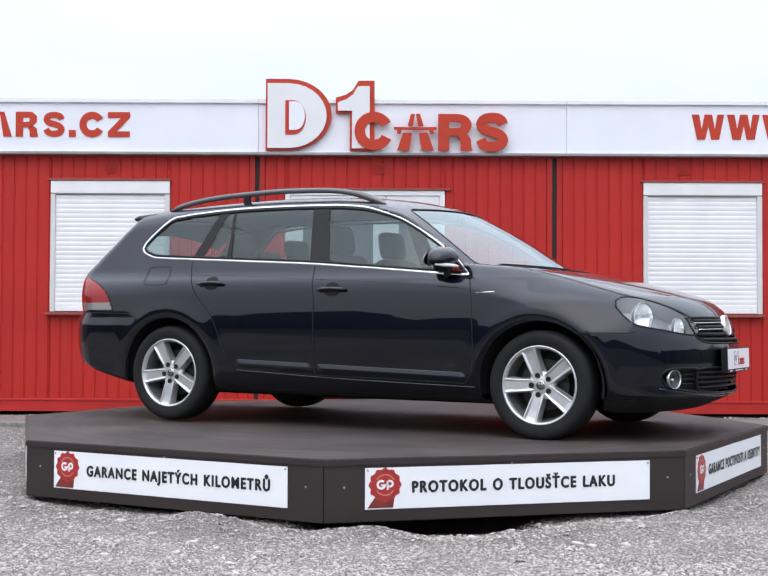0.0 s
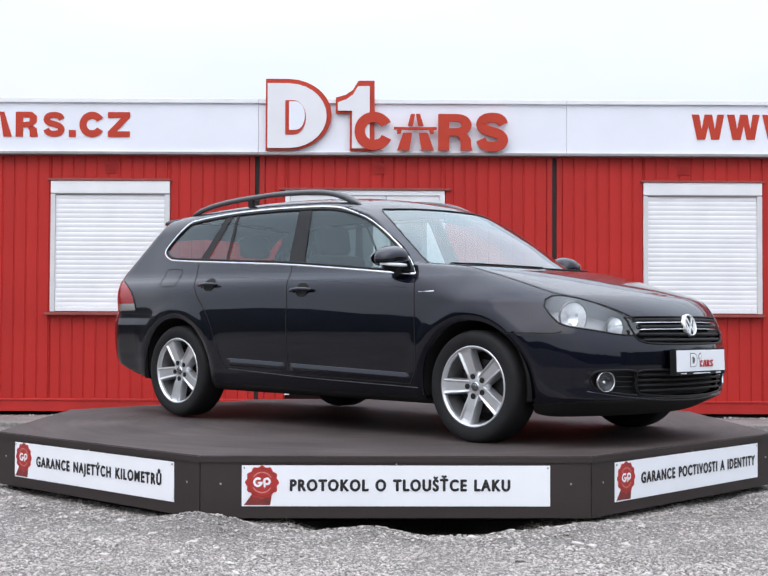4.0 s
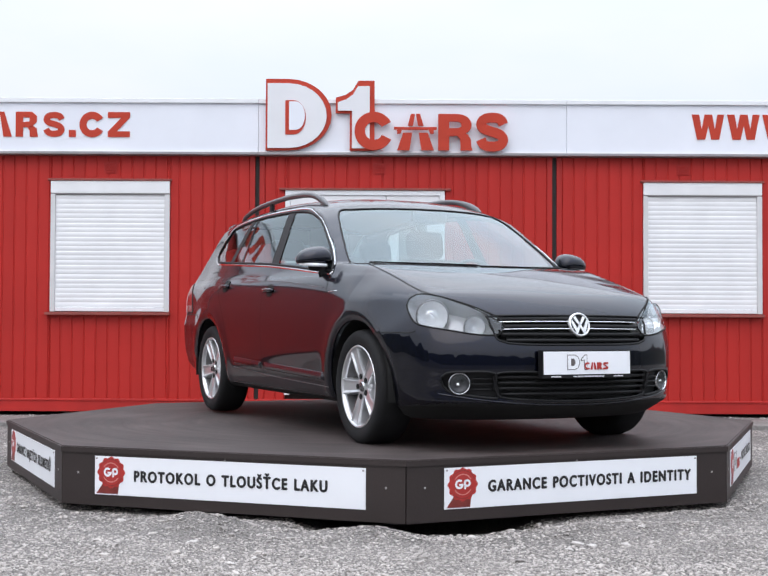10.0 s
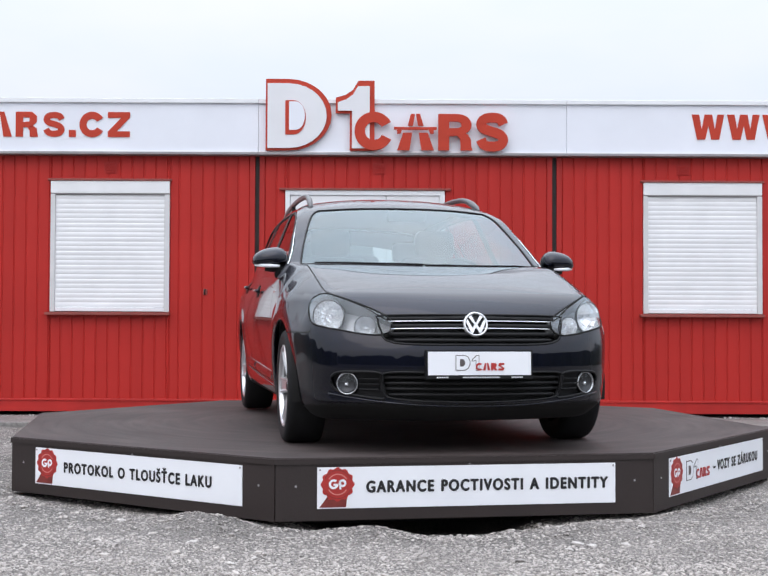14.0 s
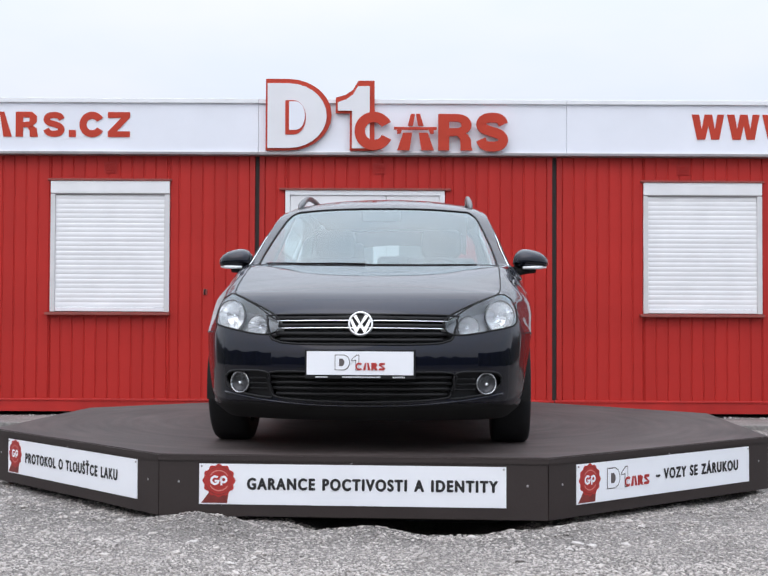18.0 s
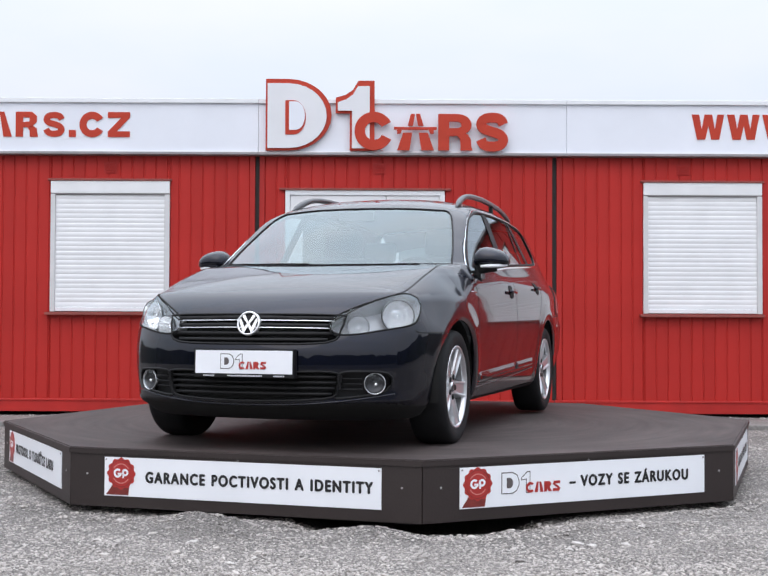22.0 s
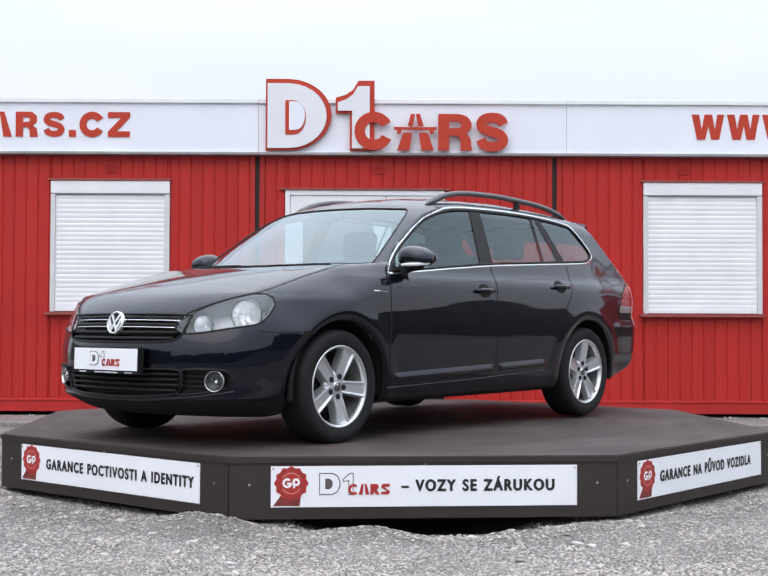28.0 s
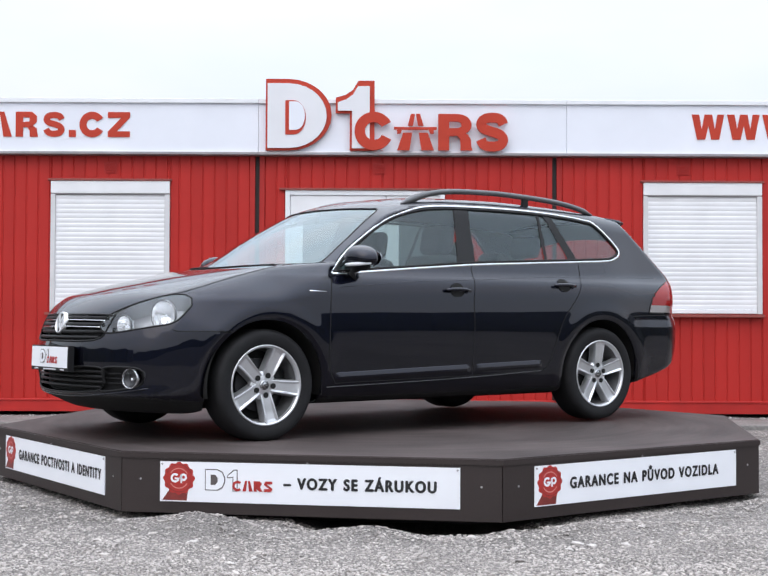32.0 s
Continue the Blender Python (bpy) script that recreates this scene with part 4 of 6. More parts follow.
def skin_x(u, z):
    u, z = np.atleast_1d(np.asarray(u, float)), np.atleast_1d(np.asarray(z, float))
    return solve_ray(np.stack([0 * u, u, z], 1), np.tile([1.0, 0, 0], (len(u), 1)))


def skin_u(x, z):
    x, z = np.atleast_1d(np.asarray(x, float)), np.atleast_1d(np.asarray(z, float))
    return 1.2 + solve_ray(np.stack([x, 0 * x + 1.2, z], 1), np.tile([0, 1.0, 0], (len(x), 1)))


def skin_z(x, u):
    x, u = np.atleast_1d(np.asarray(x, float)), np.atleast_1d(np.asarray(u, float))
    return 0.6 + solve_ray(np.stack([x, u, 0 * x + 0.6], 1), np.tile([0, 0, 1.0], (len(x), 1)))
# ---- the car's skin: a fine net on the field, cut along its panel lines ----
car = thing("estate_car", pose(0.01, -0.14, TOP + 0.003, 0.3, 0, -1.33), "black estate car with silver alloy wheels and chrome window trim", "car")


def lay(x, u, z):
    """From the field's axes to the car's own: it faces -y."""
    return Vector((x, -u, z))


def smooth_line(pts, step=0.01, closed=False):
    """A dense rounded line through 2D points."""
    p = [np.array(q, float) for q in pts]
    n = len(p)
    out = []
    for i in range(n if closed else n - 1):
        a = p[i - 1] if closed or i else 2 * p[0] - p[1]
        b, c = p[i], p[(i + 1) % n]
        d = p[(i + 2) % n] if closed or i < n - 2 else 2 * p[-1] - p[-2]
        k = max(2, int(np.linalg.norm(c - b) / step))
        for j in range(k):
            t = j / k
            out.append(0.5 * (2 * b + (c - a) * t + (2 * a - 5 * b + 4 * c - d) * t * t + (3 * b - a - 3 * c + d) * t ** 3))
    if not closed:
        out.append(p[-1])
    return np.array(out)


def inside(poly, a, b):
    """Which of the points (a, b) lie in the closed line poly."""
    res = np.zeros(len(a), bool)
    x0, y0 = poly[-1]
    for x1, y1 in poly:
        if y0 != y1:
            cross = ((y1 > b) != (y0 > b)) & (a < (x0 - x1) * (b - y1) / (y0 - y1) + x1)
            res ^= cross
        x0, y0 = x1, y1
    return res


DLO = smooth_line([(0.790, 0.929), (0.342, 0.961), (-0.217, 1.003), (-0.80, 1.031), (-1.412, 1.060), (-1.551, 1.078), (-1.636, 1.125), (-1.60, 1.197),
                   (-1.454, 1.325), (-1.36, 1.346), (-1.242, 1.360), (-0.933, 1.380), (-0.6, 1.386), (-0.291, 1.383), (-0.075, 1.374), (0.106, 1.350), (0.291, 1.299),
                   (0.431, 1.234), (0.565, 1.156), (0.68, 1.080), (0.775, 1.000), (0.832, 0.935)], closed=True)
DOOR_FRONT = smooth_line([(0.845, 0.93), (0.868, 0.86), (0.888, 0.72), (0.896, 0.50), (0.885, 0.38), (0.845, 0.305)])
DOOR_MID = smooth_line([(-0.217, 1.0), (-0.190, 0.86), (-0.171, 0.76), (-0.167, 0.50), (-0.168, 0.325)])
DOOR_REAR = smooth_line([(-1.168, 1.03), (-1.150, 0.96), (-1.073, 0.828), (-0.928, 0.671), (-0.857, 0.515), (-0.815, 0.40), (-0.765, 0.345)])
DOOR_FOOT = smooth_line([(0.845, 0.305), (0.5, 0.312), (-0.168, 0.325), (-0.60, 0.338), (-0.765, 0.345)])
BUMPER_F = smooth_line([(1.500, 0.594), (1.62, 0.602), (1.78, 0.602), (1.815, 0.612)])
BUMPER_R = smooth_line([(-1.545, 0.655), (-1.60, 0.686), (-1.79, 0.693), (-2.03, 0.697)])
ARCH = {c: np.array([(c + 0.360 * math.cos(a), HUB_Z + 0.360 * math.sin(a)) for a in np.linspace(0, 2 * math.pi, 200, endpoint=False)]) for c in (AXLE, -AXLE)}
PILLARS = [[(-0.108, 0.97), (-0.215, 1.40)], [(-0.252, 0.97), (-0.331, 1.40)], [(-0.852, 0.97), (-0.925, 1.40)], [(-0.885, 0.97), (-0.945, 1.40)],
           [(-1.121, 0.97), (-0.962, 1.40)], [(-1.215, 0.97), (-1.025, 1.40)]]
SCREEN = smooth_line([(0.0, 1.145), (0.25, 1.128), (0.45, 1.075), (0.60, 1.020), (0.690, 0.965), (0.712, 0.91), (0.704, 0.83), (0.674, 0.69), (0.630, 0.53), (0.582, 0.380), (0.535, 0.318),
                      (0.48, 0.345), (0.35, 0.395), (0.18, 0.440), (0.0, 0.455)])
LAMP_DIR = np.array([math.sin(radians(41)), math.cos(radians(41))])
LAMP = smooth_line([(-0.535, 0.742), (-0.545, 0.778), (-0.580, 0.797), (-0.64, 0.799), (-0.70, 0.789), (-0.76, 0.774), (-0.845, 0.749), (-0.93, 0.719), (-1.00, 0.688), (-1.038, 0.658), (-1.046, 0.630), (-1.03, 0.604), (-0.985, 0.593), (-0.895, 0.600), (-0.797, 0.615), (-0.70, 0.629), (-0.63, 0.641), (-0.592, 0.657), (-0.560, 0.695)], closed=True)
GRILLE = smooth_line([(-0.47, 0.668), (-0.44, 0.690), (0.0, 0.695), (0.44, 0.690), (0.47, 0.668), (0.462, 0.62), (0.40, 0.556), (0.0, 0.548), (-0.40, 0.556), (-0.462, 0.62)], closed=True)
INTAKE = smooth_line([(-0.452, 0.405), (-0.2, 0.412), (0.2, 0.412), (0.452, 0.405), (0.446, 0.33), (0.40, 0.282), (0.0, 0.266), (-0.40, 0.282), (-0.446, 0.33)], closed=True)
FOG = smooth_line([(0.466, 0.404), (0.60, 0.412), (0.674, 0.403), (0.694, 0.371), (0.668, 0.320), (0.60, 0.298), (0.440, 0.282), (0.460, 0.33)], closed=True)
HOOD = smooth_line([(0.0, 2.095), (0.25, 2.082), (0.38, 2.055), (0.432, 2.034), (0.490, 1.990), (0.552, 1.932), (0.612, 1.872), (0.660, 1.806), (0.684, 1.742), (0.694, 1.66), (0.699, 1.55),
                    (0.702, 1.35), (0.703, 1.15), (0.690, 1.000), (0.60, 1.037), (0.45, 1.092), (0.25, 1.144), (0.0, 1.161)])
BACKLIGHT = smooth_line([(-0.56, 1.33), (-0.3, 1.345), (0.3, 1.345), (0.56, 1.33), (0.64, 1.06), (0.62, 1.02), (0.0, 1.0), (-0.62, 1.02), (-0.64, 1.06)], closed=True)


def net():
    """The whole skin as a ring net: vertices, quads, and their rows and columns."""
    n_mid, n_nose, n_tail, half = 272, 105, 70, 220
    phi = np.concatenate([np.linspace(-90, 90, half), np.linspace(90, 270, half)[1:-1]])
    c, s = np.cos(np.radians(phi)), np.sin(np.radians(phi))
    rows, spine = [], 0.60
    for psi in np.linspace(-89.9, 0, n_tail, endpoint=False):
        rows.append((-1.70, psi))
    for u in np.linspace(-1.70, 1.55, n_mid):
        rows.append((u, 0.0))
    for psi in np.linspace(0, 89.9, n_nose + 1)[1:]:
        rows.append((1.55, psi))
    o, d = [], []
    for u, psi in rows:
        cp, sp = math.cos(radians(psi)), math.sin(radians(psi))
        o.append(np.tile([0, u, spine], (len(phi), 1)))
        d.append(np.stack([c * cp, np.full(len(phi), sp), s * cp], 1))
    o, d = np.concatenate(o), np.concatenate(d)
    v = o + d * solve_ray(o, d)[:, None]
    v[np.abs(v[:, 0]) < 1e-4, 0] = 0.0
    nr, nc = len(rows), len(phi)
    i, j = np.meshgrid(np.arange(nr - 1), np.arange(nc), indexing="ij")
    q = np.stack([i * nc + j, i * nc + (j + 1) % nc, (i + 1) * nc + (j + 1) % nc, (i + 1) * nc + j], -1).reshape(-1, 4)
    return v, q


def skin_normals(p):
    e = 1e-4
    g = np.stack([body_field(p[:, 0] + e, p[:, 1], p[:, 2]) - body_field(p[:, 0] - e, p[:, 1], p[:, 2]),
                  body_field(p[:, 0], p[:, 1] + e, p[:, 2]) - body_field(p[:, 0], p[:, 1] - e, p[:, 2]),
                  body_field(p[:, 0], p[:, 1], p[:, 2] + e) - body_field(p[:, 0], p[:, 1], p[:, 2] - e)], 1)
    return g / np.maximum(np.linalg.norm(g, axis=1), 1e-9)[:, None]


def nearest(line, p, reach):
    """The nearest place on a dense line for each point, and whether it is within reach."""
    best, where = np.full(len(p), 9.0), np.zeros_like(p)
    for a, b in zip(line[:-1], line[1:]):
        ab = b - a
        t = np.clip(((p - a) @ ab) / max(ab @ ab, 1e-12), 0, 1)
        c = a + t[:, None] * ab
        dist = np.linalg.norm(p - c, axis=1)
        m = dist < best
        best[m], where[m] = dist[m], c[m]
    return best < reach, where


def thin(line, closed):
    line = line[::2] if len(line) > 60 else line
    return np.vstack([line, line[:1]]) if closed else line


V, Q = net()
free = np.ones(len(V), bool)
NRM = skin_normals(V)
sgn = np.where(V[:, 0] < 0, -1.0, 1.0)


def snap_side(line, closed=False, reach=0.0075):
    line = thin(np.array(line, float), closed)
    lo, hi = line.min(0) - 0.02, line.max(0) + 0.02
    k = np.where(free & (np.abs(NRM[:, 0]) > 0.35) & (V[:, 1] > lo[0]) & (V[:, 1] < hi[0]) & (V[:, 2] > lo[1]) & (V[:, 2] < hi[1]))[0]
    ok, w = nearest(line, V[k][:, 1:], reach)
    k, w = k[ok], w[ok]
    if len(k):
        V[k, 1:], V[k, 0], free[k] = w, skin_x(w[:, 0], w[:, 1]) * sgn[k], False


def snap_top(line, reach=0.0075):
    line = np.vstack([line, line[:1]]) if np.linalg.norm(line[0] - line[-1]) < 0.02 else line
    k = np.where(free & (NRM[:, 2] > 0.2) & (V[:, 2] > 0.6) & (np.abs(V[:, 0]) > 1e-6) & (V[:, 1] > line[:, 1].min() - 0.02))[0]
    ok, w = nearest(thin(line, False), np.stack([np.abs(V[k, 0]), V[k, 1]], 1), reach)
    k, w = k[ok], w[ok]
    if len(k):
        V[k, 0], V[k, 1], V[k, 2], free[k] = w[:, 0] * sgn[k], w[:, 1], skin_z(w[:, 0], w[:, 1]), False


def snap_front(line, reach=0.007, mirror=False):
    k = np.where(free & (V[:, 1] > 1.7) & (V[:, 2] < 0.74) & (NRM[:, 1] > 0.2))[0]
    xs = np.abs(V[k, 0]) if mirror else V[k, 0]
    ok, w = nearest(thin(line, True), np.stack([xs, V[k, 2]], 1), reach)
    k, w = k[ok], w[ok]
    if len(k):
        V[k, 2], V[k, 1], free[k] = w[:, 1], skin_u(w[:, 0], w[:, 1]), False
        V[k, 0] = w[:, 0] * (sgn[k] if mirror else 1)


def lamp_q(x, u):
    return LAMP_DIR[1] * np.abs(x) - LAMP_DIR[0] * u


def lamp_point(q, z):
    """From the lamp's own oblique view back to the skin, on the left side."""
    o = np.stack([LAMP_DIR[1] * q, -LAMP_DIR[0] * q, z], 1) + np.outer(np.full(len(q), 0.9), [LAMP_DIR[0], LAMP_DIR[1], 0])
    d = np.tile([LAMP_DIR[0], LAMP_DIR[1], 0], (len(q), 1))
    return o + d * solve_ray(o, d)[:, None]


def snap_lamp(line, reach=0.0075):
    k = np.where(free & (V[:, 1] > 1.4) & (V[:, 2] > 0.5) & (np.abs(V[:, 0]) > 0.3))[0]
    ok, w = nearest(thin(line, True), np.stack([lamp_q(V[k, 0], V[k, 1]), V[k, 2]], 1), reach)
    k, w = k[ok], w[ok]
    if len(k):
        p = lamp_point(w[:, 0], w[:, 1])
        p[:, 0] *= sgn[k]
        V[k], free[k] = p, False


snap_side(DLO, True)
for c in ARCH:
    snap_side(ARCH[c], True)
snap_lamp(LAMP)
snap_front(GRILLE)
snap_front(INTAKE)
snap_front(FOG, mirror=True)
snap_top(SCREEN)
for line in PILLARS:
    snap_side(line)
for line in (DOOR_FRONT, DOOR_MID, DOOR_REAR, DOOR_FOOT, BUMPER_F):
    snap_side(line)
snap_top(HOOD)
TAIL_EDGE = smooth_line([(-1.772, 0.712), (-1.803, 0.775), (-1.855, 0.838), (-1.955, 0.895), (-2.05, 0.930)])
snap_side(TAIL_EDGE)
NRM = skin_normals(V)

C = V[Q].mean(1)
CN = NRM[Q].mean(1)
cx, cu, cz, ca = C[:, 0], C[:, 1], C[:, 2], np.abs(C[:, 0])
region = np.full(len(Q), "body_side", dtype=object)
on_side = np.abs(CN[:, 0]) > 0.3
door_f = np.vstack([DLO[0:1] * 0 + [0.845, 0.93], DOOR_FRONT, DOOR_FOOT[:1], [(-0.168, 0.325)], DOOR_MID[::-1], [(-0.25, 1.40), (0.10, 1.40), (0.845, 0.95)]])
door_r = np.vstack([DOOR_MID, [(-0.168, 0.325), (-0.60, 0.338)], DOOR_REAR[::-1], [(-1.0, 1.40), (-0.25, 1.40)]])
region[(cu > 0.9)] = "fender"
region[(cz > 1.0) & (CN[:, 2] > 0.55) & (cu < 0.5)] = "roof"
region[on_side & (cz < 1.02) & inside(door_f, cu, cz)] = "front_door"
region[on_side & (cz < 1.06) & inside(door_r, cu, cz)] = "rear_door"
region[(cu < -2.0) & (cz > 0.68)] = "tailgate"
region[(cu < -1.545) & (cz < np.interp(cu, [-2.03, -1.79, -1.60, -1.545], [0.697, 0.693, 0.686, 0.655]))] = "rear_bumper"
seam = np.interp(cu, [1.50, 1.62, 1.78, 1.82, 2.2], [0.594, 0.602, 0.602, 0.612, 0.60])
region[((cu > 1.50) & (cz < seam)) | ((cu > 1.95) & (cz < 0.70) & (ca < 0.52))] = "front_bumper"
hood_ring = np.vstack([[(-0.001, 2.095)], HOOD, [(-0.001, 1.161)]])
region[(CN[:, 2] > 0.15) & (cz > 0.6) & (cu > 0.9) & inside(hood_ring, ca, cu)] = "hood"
region[(CN[:, 2] < -0.6) & (cz < 0.36)] = "underbody"
cowl_ring = np.vstack([SCREEN[SCREEN[:, 1] > 0.93], [(0.69, 0.95)], HOOD[(HOOD[:, 1] < 1.19) & (HOOD[:, 1] > 0.995) & (np.arange(len(HOOD)) > len(HOOD) // 2)][0:], [(-0.001, 1.161), (-0.001, 1.145)]])
region[(CN[:, 2] > 0.15) & (cz > 0.85) & (cu > 0.9) & inside(cowl_ring, ca, cu)] = "cowl"
tail_ring = np.vstack([TAIL_EDGE, [(-2.40, 0.95), (-2.40, 0.712)]])
in_tail = (ca > 0.46) & inside(tail_ring, cu, cz)
region[in_tail & (cz > 0.765)] = "tail_lamp"
region[in_tail & (cz <= 0.765)] = "tail_lamp_clear"
screen_ring = np.vstack([[(-0.001, 1.145)], SCREEN, [(-0.001, 0.455)]])
region[(CN[:, 2] > 0.15) & (cz > 0.9) & inside(screen_ring, ca, cu)] = "cut_screen"
region[(cu < -1.75) & (CN[:, 1] < -0.35) & inside(BACKLIGHT, cx, cz)] = "cut_backlight"
glassy = on_side & (cz > 0.9) & inside(DLO, cu, cz)


def before(line):
    (u0, z0), (u1, z1) = line
    return cu > u0 + (u1 - u0) * (cz - z0) / (z1 - z0)


f0, f1, f2, f3, f4, f5 = (before(p) for p in PILLARS)
region[glassy & f0] = "cut_front"
region[glassy & ~f0 & f1] = "b_pillar"
region[glassy & ~f1 & f2] = "cut_rear"
region[glassy & ~f2 & f3] = "divider"
region[glassy & ~f3 & f4] = "cut_vent"
region[glassy & ~f4 & f5] = "c_pillar"
region[glassy & ~f5] = "cut_quarter"
for c in ARCH:
    region[(ca > 0.50) & inside(ARCH[c], cu, cz)] = "gone"
    region[(ca <= 0.50) & (cz < 0.55) & (np.abs(CN[:, 2]) > 0.5) & inside(ARCH[c], cu, cz)] = "underbody"
in_lamp = (cu > 1.4) & (ca > 0.3) & (cz > 0.5) & inside(LAMP, lamp_q(cx, cu), cz)
region[in_lamp] = "cut_lamp"
fore = (cu > 1.7) & (CN[:, 1] > 0.15)
region[fore & ~in_lamp & inside(GRILLE, cx, cz)] = "gone"
region[fore & inside(INTAKE, cx, cz)] = "gone"
region[fore & inside(FOG, ca, cz)] = "gone"


def skin_part(name, mask, mat, parent=None, label="", offset=0.0, smooth=True):
    """One panel of the skin as a mesh of its own."""
    q = Q[mask]
    used, idx = np.unique(q, return_inverse=True)
    p = V[used] + NRM[used] * offset
    q = idx.reshape(q.shape)
    a, b, c, d = (p[q[:, k]] for k in range(4))
    area = np.linalg.norm(np.cross(c - a, d - b), axis=1)
    q = q[area > 1e-8]
    ob = part_data(name, [lay(*t) for t in p.tolist()], q[:, ::FACING].tolist(), mat, parent or car, label, smooth)
    n = NRM[used] * [1, -1, 1]
    ob.data.normals_split_custom_set_from_vertices(n.tolist())
    return ob


# faces wound so that they look outwards once laid into the car's axes
face_n = np.cross(V[Q[:, 2]] - V[Q[:, 0]], V[Q[:, 3]] - V[Q[:, 1]])
FACING = -1 if np.median(np.sum(face_n * CN, 1)) > 0 else 1
PARTS = {}
for name in ("body_side", "roof", "hood", "front_bumper", "rear_bumper", "tailgate"):
    PARTS[name] = skin_part(name, region == name, M["paint"])
for side in (1, -1):
    m = (cx * side > 0)
    for name in ("fender", "front_door", "rear_door"):
        PARTS[name, side] = skin_part(name, m & (region == name), M["paint"])
    for name in ("b_pillar", "c_pillar", "divider"):
        PARTS[name, side] = skin_part(name, m & (region == name), M["plastic"], None, "gloss black window pillar", -0.002)
    for name in ("cut_front", "cut_rear", "cut_vent", "cut_quarter"):
        g = skin_part("window_pane", m & (region == name), M["pane"], None, "tinted side window", -0.006)
        g.visible_shadow = False
        PARTS[name, side] = g
    g = skin_part("headlight_lens", m & (region == "cut_lamp"), M["lens"], None, "clear headlight cover", 0.001)
    g.visible_shadow = False
    PARTS["lens", side] = g
    skin_part("tail_lamp", m & (region == "tail_lamp"), M["tail"], None, "red tail lamp", 0.004)
    skin_part("tail_lamp_base", m & (region == "tail_lamp_clear"), M["amber"], None, "pale lower strip of the tail lamp", 0.004)
skin_part("cowl", region == "cowl", M["plastic"], None, "black plastic cowl under the windscreen", -0.006)
skin_part("underbody", region == "underbody", M["under"], None, "black underbody")
part("under_tray", boxed(-0.46, 0.46, -1.72, 1.30, 0.165, 0.24, 0.02), M["under"], car, "black tray and pipes under the floor")
PARTS["windscreen"] = skin_part("windscreen", region == "cut_screen", M["screen"], None, "large raked windscreen", -0.004)
PARTS["windscreen"].visible_shadow = False
g = skin_part("rear_window", region == "cut_backlight", M["pane"], None, "rear window", -0.004)
g.visible_shadow = False


def on_side_line(line, side, offset=0.0):
    line = np.array(line)
    x = skin_x(line[:, 0], line[:, 1])
    p = np.stack([x, line[:, 0], line[:, 1]], 1)
    p = p + skin_normals(p) * offset
    p[:, 0] *= side
    return [lay(*q) for q in p.tolist()]


def on_top_line(line, offset=0.0):
    line = np.array(line)
    p = np.stack([line[:, 0], line[:, 1], skin_z(np.abs(line[:, 0]), line[:, 1])], 1)
    p = p + skin_normals(p) * offset
    return [lay(*q) for q in p.tolist()]


def on_front_line(line, offset=0.0):
    line = np.array(line)
    p = np.stack([line[:, 0], skin_u(line[:, 0], line[:, 1]), line[:, 1]], 1)
    p = p + skin_normals(p) * offset
    return [lay(*q) for q in p.tolist()]


def ribbon(bm, pts, width, normals=None):
    """A narrow flat band along points, lying on the skin."""
    pts = [Vector(p) for p in pts]
    f = np.array([(p.x, -p.y, p.z) for p in pts])
    nn = skin_normals(f)
    rows = []
    for i, p in enumerate(pts):
        t = (pts[min(i + 1, len(pts) - 1)] - pts[max(i - 1, 0)]).normalized()
        n = Vector((nn[i, 0], -nn[i, 1], nn[i, 2]))
        s = t.cross(n).normalized() * (width / 2)
        rows.append((bm.verts.new(p + s), bm.verts.new(p - s)))
    for a, b in zip(rows, rows[1:]):
        bm.faces.new((a[0], a[1], b[1], b[0]))
    return bm
